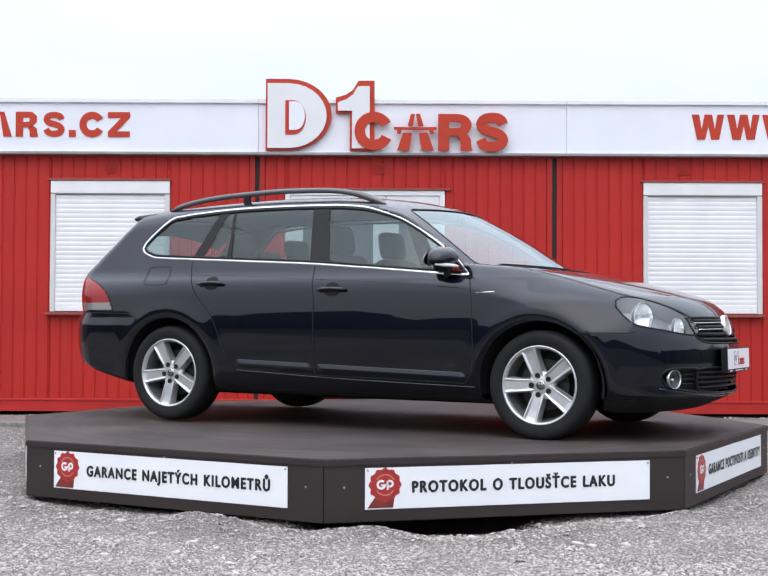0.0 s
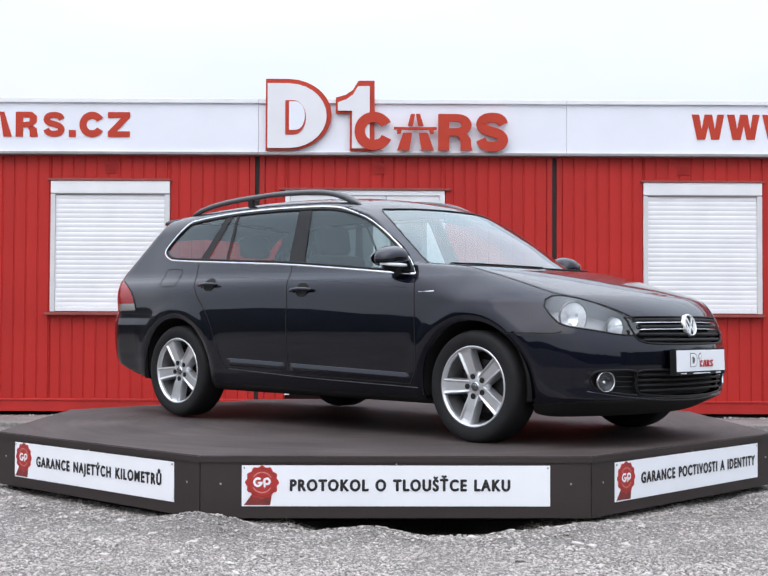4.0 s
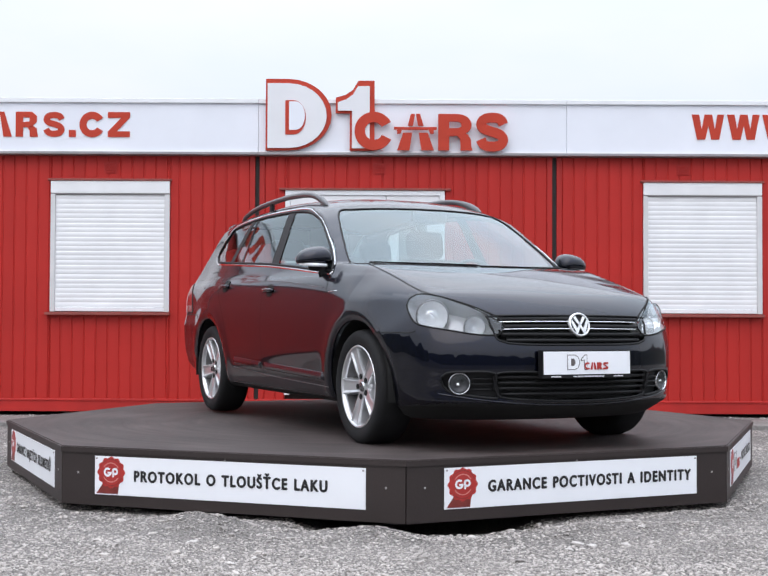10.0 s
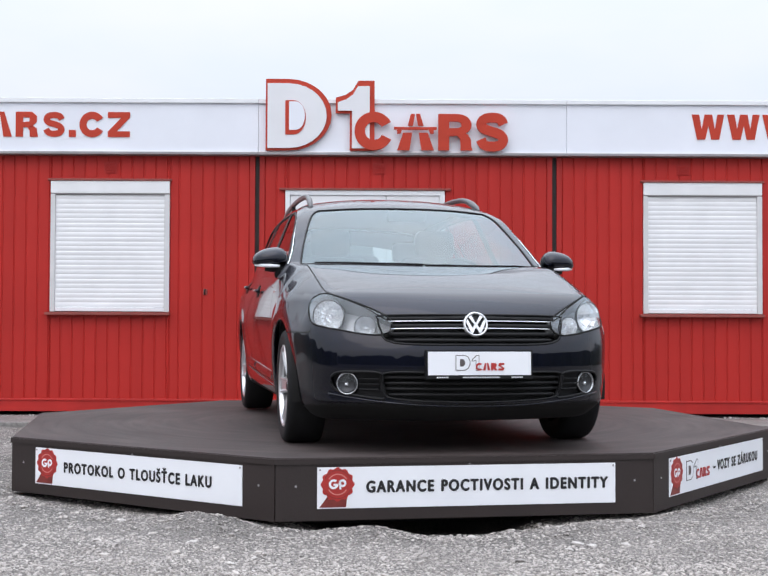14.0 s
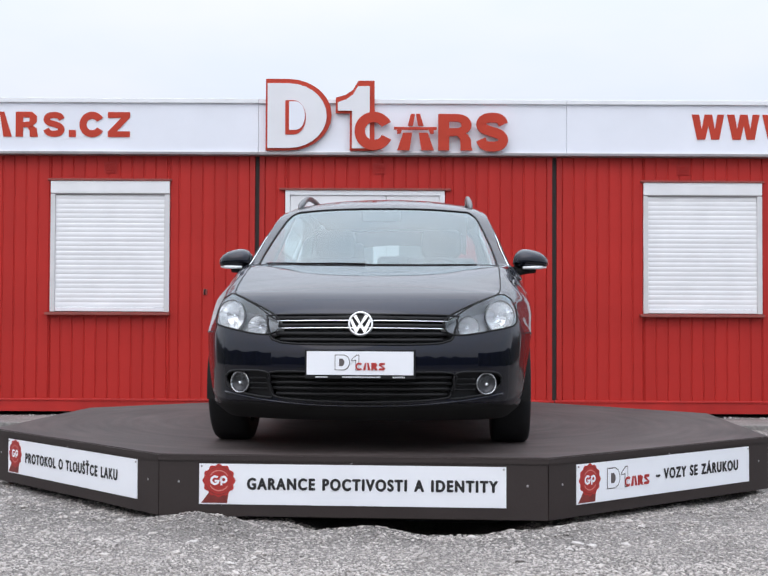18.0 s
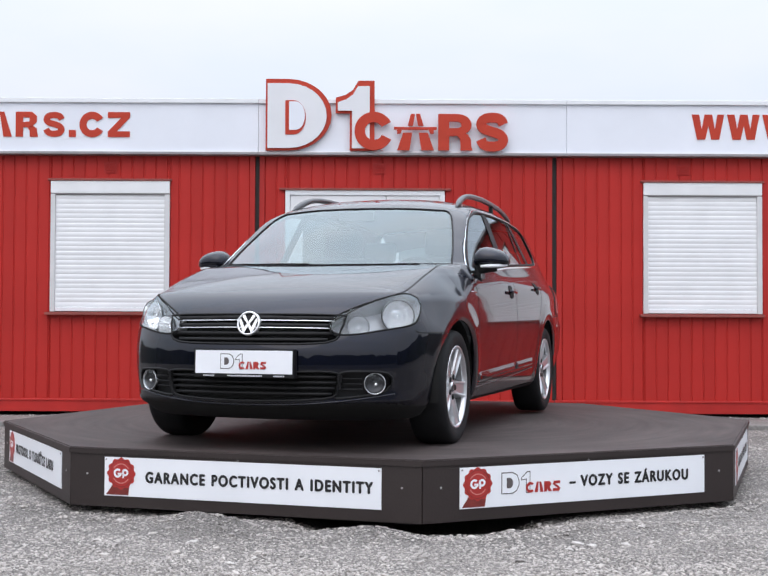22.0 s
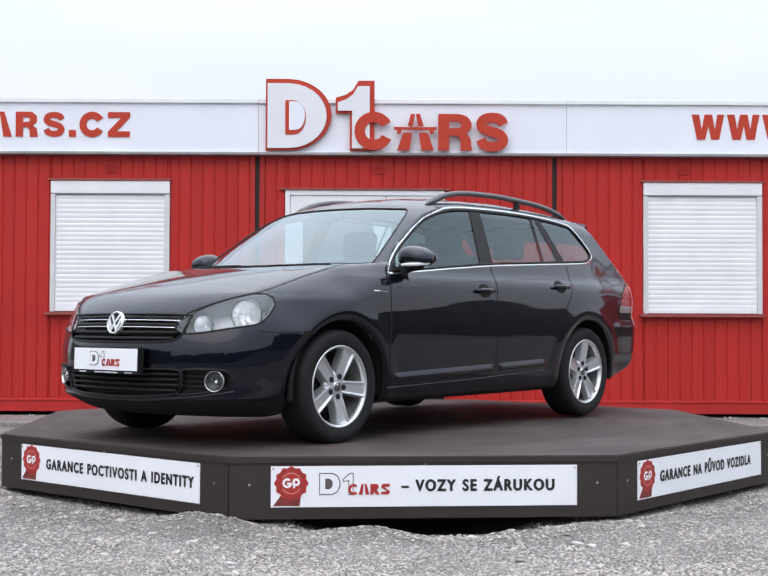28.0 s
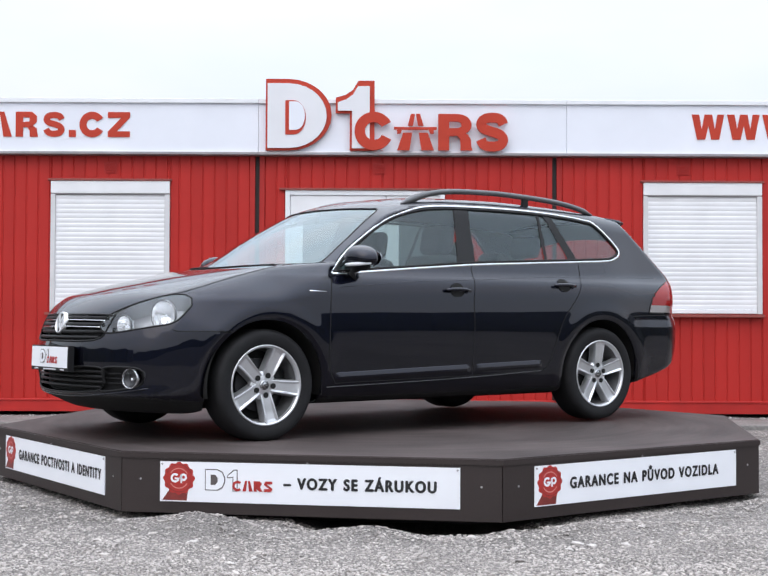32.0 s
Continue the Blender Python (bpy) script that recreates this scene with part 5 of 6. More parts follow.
# ---- wheels ----
def build_wheel():
    """A five-spoke alloy wheel, facing +x; its axle is the x axis."""
    w = thing("wheel", pose(0, 0, 0), "", "")
    turn = Matrix.Rotation(math.pi / 2, 4, "Y")
    r = 0.313
    prof = [(0.205, -0.095), (0.232, -0.100), (0.270, -0.104), (0.292, -0.097), (0.302, -0.083), (0.307, -0.062), (0.307, 0.062), (0.302, 0.083), (0.292, 0.097),
            (0.282, 0.102), (0.270, 0.1045), (0.255, 0.104), (0.240, 0.1015), (0.226, 0.097), (0.215, 0.092), (0.208, 0.088)]
    part("tyre", spin(bmesh.new(), prof, 72, turn), M["rubber"], w, "black road tyre", True)
    rim = part("rim", spin(bmesh.new(), [(0.222, 0.090), (0.2215, 0.097), (0.217, 0.0985), (0.211, 0.096), (0.205, 0.085), (0.2025, 0.072)], 72, turn), M["alloy"], w, "silver rim flange", True)
    # same silver rim further in; its shade is painted by a darker material
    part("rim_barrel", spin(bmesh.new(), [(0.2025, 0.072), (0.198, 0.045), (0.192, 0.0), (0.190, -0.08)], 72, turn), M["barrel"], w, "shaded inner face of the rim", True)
    # the disc's colour is near black to hold the shade behind the spokes
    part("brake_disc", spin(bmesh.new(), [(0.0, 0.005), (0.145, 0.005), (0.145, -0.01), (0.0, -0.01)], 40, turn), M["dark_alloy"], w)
    part("barrel", spin(bmesh.new(), [(0.0, -0.03), (0.19, -0.03)], 40, turn), M["under"], w)
    # five broad spokes that split the rim
    for k in range(5):
        bm = bmesh.new()
        m = turn @ Matrix.Rotation(2 * math.pi * k / 5 + math.pi / 2, 4, "Z")
        rows = []
        for rr, hw, hz, crease in ((0.030, 0.030, 0.066, 0.002), (0.062, 0.035, 0.072, 0.003), (0.10, 0.0375, 0.080, 0.007), (0.15, 0.0405, 0.087, 0.010), (0.19, 0.0435, 0.0915, 0.009), (0.213, 0.046, 0.094, 0.004)):
            rows.append([bm.verts.new(m @ Vector((rr, y, z))) for y, z in ((-hw - 0.005, hz - 0.055), (-hw, hz - 0.012), (-hw * 0.93, hz - 0.001), (-hw * 0.80, hz), (-hw * 0.56, hz - crease), (hw * 0.56, hz - crease), (hw * 0.80, hz), (hw * 0.93, hz - 0.001), (hw, hz - 0.012), (hw + 0.005, hz - 0.055))])
        for a, b in zip(rows, rows[1:]):
            for j in range(9):
                bm.faces.new((a[j], b[j], b[j + 1], a[j + 1]))
        part("spoke", bm, M["alloy"], w, "broad silver spoke with a sunken middle")
        bm = disc(bmesh.new(), 0.0155, 0.005, turn @ Matrix.Rotation(2 * math.pi * k / 5 + math.pi / 2, 4, "Z") @ Matrix.Translation((0.056, 0, 0.0690)), 16)
        part("bolt_hole", bm, M["under"], w)
    part("hub", spin(bmesh.new(), [(0.0, 0.070), (0.030, 0.070), (0.068, 0.066), (0.082, 0.056), (0.085, 0.035)], 40, turn), M["alloy"], w, "silver hub", True)
    part("hub_cap", spin(bmesh.new(), [(0.0, 0.079), (0.024, 0.078), (0.0275, 0.074), (0.029, 0.069)], 32, turn), M["ring"], w, "small silver hub cap", True)
    bm = spin(bmesh.new(), [(0.0165, 0.0797), (0.0215, 0.0796)], 24, turn)
    for s in (-1, 1):
        prism(bm, [(s * 0.012, 0.011), (s * 0.007, 0.013), (0, -0.010), (0, -0.002)], 0.001, turn @ Matrix.Translation((0, 0, 0.0795)))
    part("hub_emblem", bm, M["dark_alloy"], w)
    return w


def place_wheels():
    first = build_wheel()
    spots = [(0.757, AXLE, 0), (-0.757, AXLE, 180), (0.755, -AXLE, 0), (-0.755, -AXLE, 180)]
    for i, (x, u, a) in enumerate(spots):
        roll = (-7, 38, 16, 45)[i]
        m = Matrix.Translation(lay(x, u, HUB_Z)) @ Matrix.Rotation(radians(a), 4, "Z") @ Matrix.Rotation(radians(roll), 4, "X")
        if i == 0:
            o = first
            o.matrix_basis = m
        else:
            o = copy_thing(first, m)
        o.parent = car
        for c in (o, *o.children_recursive):
            if "category" in c:
                del c["category"]
    # dark wheel housings
    for side in (1, -1):
        for c in (AXLE, -AXLE):
            bm = bmesh.new()
            m = Matrix.Translation(lay(side * 0.45, c, HUB_Z)) @ Matrix.Rotation(math.pi / 2 * side, 4, "Y")
            spin(bm, [(0.0, 0.0), (0.368, 0.0), (0.368, 0.30), (0.364, 0.400)], 40, m, radians(80 if side > 0 else -100), radians(280 if side > 0 else 100))
            part("wheel_housing", bm, M["under"], car, "black wheel housing", True)


place_wheels()
# ---- trim, lamps and fittings of the car ----
def inward(line, d):
    """A closed 2D line moved inwards by d."""
    t = np.roll(line, -1, 0) - np.roll(line, 1, 0)
    t /= np.maximum(np.linalg.norm(t, axis=1), 1e-9)[:, None]
    nn = np.stack([-t[:, 1], t[:, 0]], 1)
    area = 0.5 * np.sum(line[:, 0] * np.roll(line[:, 1], -1) - np.roll(line[:, 0], -1) * line[:, 1])
    return line + nn * d * (1 if area > 0 else -1)


def mirrored(line):
    """The half line with its mirror image, as one run across the car."""
    a = np.array(line)
    return np.vstack([a[::-1] * [-1, 1], a[1:] if abs(a[0, 0]) < 1e-6 else a])


def moulding(bm, pts, width, proud):
    """A closed flat strip with chamfered edges that lies on the skin."""
    f = np.array([(p.x, -p.y, p.z) for p in pts])
    nn = skin_normals(f)
    k = len(pts)
    rows = []
    for i, p in enumerate(pts):
        t = (pts[(i + 1) % k] - pts[i - 1]).normalized()
        n = Vector((nn[i, 0], -nn[i, 1], nn[i, 2]))
        n = (n * 0.3 + Vector((math.copysign(0.7, p.x), 0, 0))).normalized()
        s = t.cross(n).normalized()
        rows.append([bm.verts.new(p + s * (a * width) + n * (b * proud)) for a, b in ((-0.5, -0.6), (-0.5, 0.5), (-0.36, 1.0), (0.36, 1.0), (0.5, 0.5), (0.5, -0.6))])
    for i in range(k):
        a, b = rows[i], rows[(i + 1) % k]
        for j in range(5):
            bm.faces.new((a[j], a[j + 1], b[j + 1], b[j]))
    return bm


def side_strip(u0, u1, side):
    """A strip with a broad sloping upper face, tapered at both ends, lying on the flank."""
    bm = bmesh.new()
    rows = []
    for u in np.linspace(u0, u1, 30):
        top = 0.3895 - 0.0272 * u
        e = min(1.0, (u - u0) / 0.03, (u1 - u) / 0.03)
        prof = [(top + 0.002, -0.002), (top - 0.004, 0.002 * e), (top - 0.020, 0.0085 * e), (top - 0.026, 0.0105 * e), (top - 0.040, 0.0105 * e), (top - 0.048, 0.006 * e), (top - 0.050, -0.003)]
        x = skin_x(np.full(len(prof), u), np.array([p[0] for p in prof]))
        rows.append([bm.verts.new(lay(side * (q + p[1]), u, p[0])) for q, p in zip(x, prof)])
    for a, b in zip(rows, rows[1:]):
        for j in range(len(a) - 1):
            bm.faces.new((a[j], a[j + 1], b[j + 1], b[j]) if side < 0 else (b[j], b[j + 1], a[j + 1], a[j]))
    return bm


def build_trim():
    for side in (1, -1):
        part("window_seal", tube(bmesh.new(), on_side_line(inward(DLO[::2], 0.016), side, -0.003), 0.009, 6, closed=True), M["plastic"], car, "black rubber window seal", True)
        # along the front pillar the strip lies sunk behind the pillar's flange
        rim, sunk = on_side_line(DLO[::2], side, 0.0), on_side_line(inward(DLO[::2], 0.009), side, -0.004)
        deep = [min(1.0, max(0.0, (u - 0.05) / 0.2)) * min(1.0, max(0.0, (z - 0.955 + 0.05 * (u - 0.34)) / 0.04)) for u, z in DLO[::2]]
        rim = [a.lerp(b, k) for a, b, k in zip(rim, sunk, deep)]
        part("chrome_trim", moulding(bmesh.new(), rim, 0.014, 0.003), M["chrome"], car, "bright chrome strip round the side windows", True)
        fold = smooth_line([(0.83, 0.847), (0.26, 0.891), (-0.17, 0.908), (-0.76, 0.936), (-1.18, 0.942), (-1.55, 0.951), (-1.96, 0.957)], 0.03)
        part("shoulder_fold", tube(bmesh.new(), on_side_line(fold, side, -0.0012), 0.0026, 6), M["paint"], car, "thin pressed line along the shoulder", True)
        for line in (DOOR_FRONT, DOOR_MID, DOOR_REAR, DOOR_FOOT, BUMPER_F):
            part("panel_gap", ribbon(bmesh.new(), on_side_line(line, side, 0.0012), 0.0055), M["under"], car)
        for a, b, door in ((-0.745, -0.190, "rear_door"), (-0.150, 0.850, "front_door")):
            part("door_moulding", side_strip(a, b, side), M["paint"], PARTS[door, side], "raised black moulding along the door's foot")
        part("sill_strip", tube(bmesh.new(), on_side_line(smooth_line([(0.90, 0.285), (0.44, 0.2955), (-0.10, 0.311), (-0.74, 0.340)], 0.03), side, 0.001), 0.0024, 6), M["rail"], car, "thin bright edge along the sill", True)
        part("side_badge", tube(bmesh.new(), on_side_line([(0.910, 0.822), (0.965, 0.824), (1.020, 0.826)], side, 0.001), 0.0032, 6, 0.5), M["chrome"], car, "small chrome strip on the front wing", True)
        # arch lips
        for c in (AXLE, -AXLE):
            arc = np.array([(c + 0.362 * math.cos(a), HUB_Z + 0.362 * math.sin(a)) for a in np.linspace(radians(-15), radians(195), 60)])
            part("arch_lip", tube(bmesh.new(), on_side_line(arc, side, -0.007), 0.008, 6), M["paint"], car, "rolled wheel arch lip", True)
    ring = mirrored(HOOD)
    part("panel_gap", ribbon(bmesh.new(), on_top_line(ring, 0.0012), 0.006), M["under"], car)
    part("screen_seal", tube(bmesh.new(), on_top_line(mirrored(SCREEN)[::2], -0.002), 0.0055, 6), M["plastic"], car, "black windscreen seal", True)
    for name, line in (("grille_frame", GRILLE), ("intake_frame", INTAKE)):
        part(name, tube(bmesh.new(), on_front_line(line[::2], -0.001), 0.006, 6, closed=True), M["plastic"], car, "black plastic frame", True)
    for side in (1, -1):
        part("fog_frame", tube(bmesh.new(), on_front_line(FOG[::2] * [side, 1], -0.002), 0.007, 6, closed=True), M["plastic"], car, "black plastic fog lamp frame", True)
        part("lamp_gap", tube(bmesh.new(), on_side_line(np.vstack([TAIL_EDGE[::-2], [(-1.772, 0.709), (-1.90, 0.709), (-2.02, 0.709)]]), side, 0.001), 0.004, 6), M["under"], car, "", True)
        part("panel_gap", ribbon(bmesh.new(), on_side_line(BUMPER_R, side, 0.0012), 0.006), M["under"], car)
    # fuel flap, on the right side alone
    flap = smooth_line([(-1.525, 0.985), (-1.50, 1.0), (-1.36, 1.0), (-1.335, 0.985), (-1.325, 0.90), (-1.35, 0.882), (-1.49, 0.882), (-1.52, 0.90)], closed=True)
    part("fuel_flap_gap", ribbon(bmesh.new(), on_side_line(np.vstack([flap, flap[:1]]), -1, 0.0012), 0.0045), M["under"], car, "thin outline of the fuel flap")


def build_lamps():
    for side in (1, -1):
        m = (cx * side > 0) & (region == "cut_lamp")
        part_ob = skin_part("headlight_housing", m, M["lamp_grey"], None, "grey headlight housing", -0.105)
        ring = lamp_point(LAMP[:, 0], LAMP[:, 1])
        n = skin_normals(ring)
        bm = bmesh.new()
        a = [bm.verts.new(lay(p[0] * side, p[1], p[2])) for p in ring]
        b = [bm.verts.new(lay(p[0] * side, p[1], p[2])) for p in ring - n * 0.11]
        for i in range(len(a)):
            j = (i + 1) % len(a)
            bm.faces.new((a[i], a[j], b[j], b[i]))
        part("headlight_wall", bm, M["lamp_grey"], car, "", True)
        part("headlight_gap", tube(bmesh.new(), [lay(p[0] * side, p[1], p[2]) for p in ring[::3]], 0.005, 6, closed=True), M["under"], car, "black gap round the headlight", True)
        for q, z, r, depth, az in ((-0.672, 0.706, 0.077, 0.046, 24), (-0.905, 0.645, 0.052, 0.036, 16)):
            p = lamp_point(np.array([q]), np.array([z]))[0]
            nn = skin_normals(p[None])[0]
            p = p - nn * depth
            c = lay(p[0] * side, p[1], p[2])
            d = Vector((math.sin(radians(az)) * side, -math.cos(radians(az)), 0.0))
            mm = Matrix.Translation(c) @ d.to_track_quat("Z", "Y").to_matrix().to_4x4()
            bowl = part("reflector", spin(bmesh.new(), [(0.012, -0.060), (r * 0.42, -0.050), (r * 0.72, -0.030), (r * 0.92, -0.006), (r, 0.012), (r * 1.03, 0.010), (r * 1.02, -0.01)], 18, mm), M["lamp_back"], car, "bright faceted headlight reflector")
            part("bulb", spin(bmesh.new(), [(0.0, -0.010), (0.008, -0.012), (0.011, -0.022), (0.012, -0.06)], 20, mm), M["chrome"], bowl, "bulb cap", True)
            part("reflector_rim", spin(bmesh.new(), [(r * 1.02, 0.010), (r * 1.05, 0.014), (r * 1.09, 0.010), (r * 1.10, 0.0)], 40, mm), M["lamp_dark"], bowl, "", True)
        # fog lamp in its dark recess
        m = (cx * side > 0) & fore & inside(FOG, ca, cz)
        skin_part("fog_recess", m, M["plastic"], None, "black fog lamp recess", -0.026)
        fc = np.array([0.614, skin_u(0.614, 0.353)[0] - 0.012, 0.353])
        d = Vector((0.42 * side, -1.0, 0.02)).normalized()
        mm = Matrix.Translation(lay(fc[0] * side, fc[1], fc[2])) @ d.to_track_quat("Z", "Y").to_matrix().to_4x4()
        fog = part("fog_lamp", spin(bmesh.new(), [(0.0, -0.014), (0.022, -0.012), (0.040, -0.004), (0.047, 0.004)], 32, mm), M["fog_glass"], car, "round fog lamp", True)
        part("fog_ring", spin(bmesh.new(), [(0.047, 0.0), (0.0485, 0.010), (0.0515, 0.013), (0.0550, 0.010), (0.057, -0.012)], 40, mm), M["ring"], fog, "chrome fog lamp ring", True)
        part("fog_bulb", spin(bmesh.new(), [(0.0, 0.004), (0.007, 0.002), (0.010, -0.004), (0.011, -0.014)], 16, mm @ Matrix.Translation((0.006 * side, -0.004, 0))), M["lamp_back"], fog, "bright fog lamp bulb shield", True)
        lens = part("fog_lens", spin(bmesh.new(), [(0.0, 0.010), (0.024, 0.009), (0.048, 0.004)], 32, mm), M["lens"], fog, "clear fog lamp glass", True)
        lens.visible_shadow = False
        for k in range(3):
            z = 0.325 + 0.026 * k
            xs = np.linspace(0.462, 0.560, 5)
            part("fog_slat", tube(bmesh.new(), [lay(x * side, u - 0.012, z) for x, u in zip(xs, skin_u(xs, 0 * xs + z))], 0.005, 6), M["plastic"], car, "", True)


def build_front():
    # grille: dark depth, slats, two chrome bars
    m = fore & ~in_lamp & inside(GRILLE, cx, cz)
    skin_part("grille_back", m, M["under"], None, "black grille depth", -0.05)
    m = fore & inside(INTAKE, cx, cz)
    skin_part("intake_back", m, M["under"], None, "black air intake depth", -0.05)

    part("radiator_block", boxed(-0.38, 0.38, -1.98, -1.85, 0.21, 0.66, 0.01), M["under"], car, "black radiator behind the grille")

    def front_bar(name, z, half, r, mat, inset, flat=1.0, label="", sag=0.0, n=25):
        xs = np.linspace(-half, half, n)
        zs = z - sag * (xs / half) ** 2
        us = skin_u(xs, zs) - inset
        part(name, tube(bmesh.new(), [lay(*p) for p in zip(xs, us, zs)], r, 8, flat), mat, car, label, True)
    for z, half in ((0.676, 0.425), (0.640, 0.412)):
        front_bar("grille_slat", z, half, 0.012, M["plastic"], 0.012, 1.0, "black grille slat", 0.004)
        front_bar("grille_bar", z - 0.012, half, 0.0032, M["chrome"], -0.001, 1.0, "thin chrome grille bar", 0.004)
    front_bar("grille_slat", 0.598, 0.42, 0.011, M["plastic"], 0.014, 1.0, "black grille slat")
    front_bar("grille_slat", 0.568, 0.40, 0.010, M["plastic"], 0.012, 1.0, "black grille slat")
    for z, half in ((0.388, 0.445), (0.360, 0.443), (0.332, 0.437), (0.304, 0.42)):
        front_bar("intake_slat", z, half, 0.0075, M["plastic"], 0.010, 1.0, "black intake slat", 0.002)
    xs = np.linspace(-0.70, 0.70, 41)
    zs = 0.246 + 0.055 * (np.abs(xs) / 0.70) ** 2.4
    part("bumper_crease", tube(bmesh.new(), [lay(*p) for p in zip(xs, skin_u(xs, zs) - 0.001, zs)], 0.0055, 6, 0.8), M["paint"], car, "edge along the lower bumper", True)
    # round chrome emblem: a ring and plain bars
    z = 0.648
    u = skin_u(0.0, z)[0]
    mm = Matrix.Translation(lay(0, u + 0.003, z)) @ pose(0, 0, 0, 90 - 14)
    emblem = part("emblem", spin(bmesh.new(), [(0.0, 0.002), (0.055, 0.002), (0.058, -0.02)], 40, mm), M["plastic"], car, "round chrome emblem on the grille", True)
    part("emblem_ring", spin(bmesh.new(), [(0.0515, 0.002), (0.053, 0.009), (0.0575, 0.010), (0.0615, 0.006), (0.062, -0.014)], 48, mm), M["badge"], emblem, "chrome ring", True)
    for pts in ([(-0.036, 0.036), (-0.022, 0.044), (0.0, 0.004), (-0.006, -0.004)], [(0.036, 0.036), (0.022, 0.044), (0.0, 0.004), (0.006, -0.004)],
                [(-0.050, 0.012), (-0.042, 0.024), (-0.016, -0.026), (-0.026, -0.044)], [(0.050, 0.012), (0.042, 0.024), (0.016, -0.026), (0.026, -0.044)],
                [(-0.030, -0.040), (-0.018, -0.048), (0.004, -0.006), (-0.004, 0.002)], [(0.030, -0.040), (0.018, -0.048), (-0.004, -0.006), (0.004, 0.002)]):
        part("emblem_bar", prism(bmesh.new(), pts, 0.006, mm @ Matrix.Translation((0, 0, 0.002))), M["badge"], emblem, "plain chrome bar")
    # plate
    m0 = Matrix.Translation(lay(0.003, 2.186, 0.458)) @ pose(0, 0, 0, 88)
    plate = part("plate_holder", prism(bmesh.new(), [(-0.268, -0.076), (0.268, -0.076), (0.268, 0.064), (-0.268, 0.064)], 0.034, m0 @ Matrix.Translation((0, 0, -0.034)), 0.003), M["plastic"], car, "black plate holder")
    board = part("plate_board", prism(bmesh.new(), [(-0.259, -0.057), (0.259, -0.057), (0.259, 0.057), (-0.259, 0.057)], 0.003, m0, 0.001), M["panel"], car, "white dealer board with plain marks")
    mini_mark(board, m0 @ Matrix.Translation((-0.122, -0.034, 0.004)), 0.075)
    for a, b in ((-0.085, 0.105), (-0.215, -0.155), (0.160, 0.220)):
        bm = bmesh.new()
        x = a
        while x < b - 0.004:
            prism(bm, [(x, -0.0705), (x + 0.0055, -0.0705), (x + 0.0055, -0.0640), (x, -0.0640)], 0.001, m0)
            x += 0.0085
        part("print_bar", bm, M["panel"], plate, "row of plain white print bars")


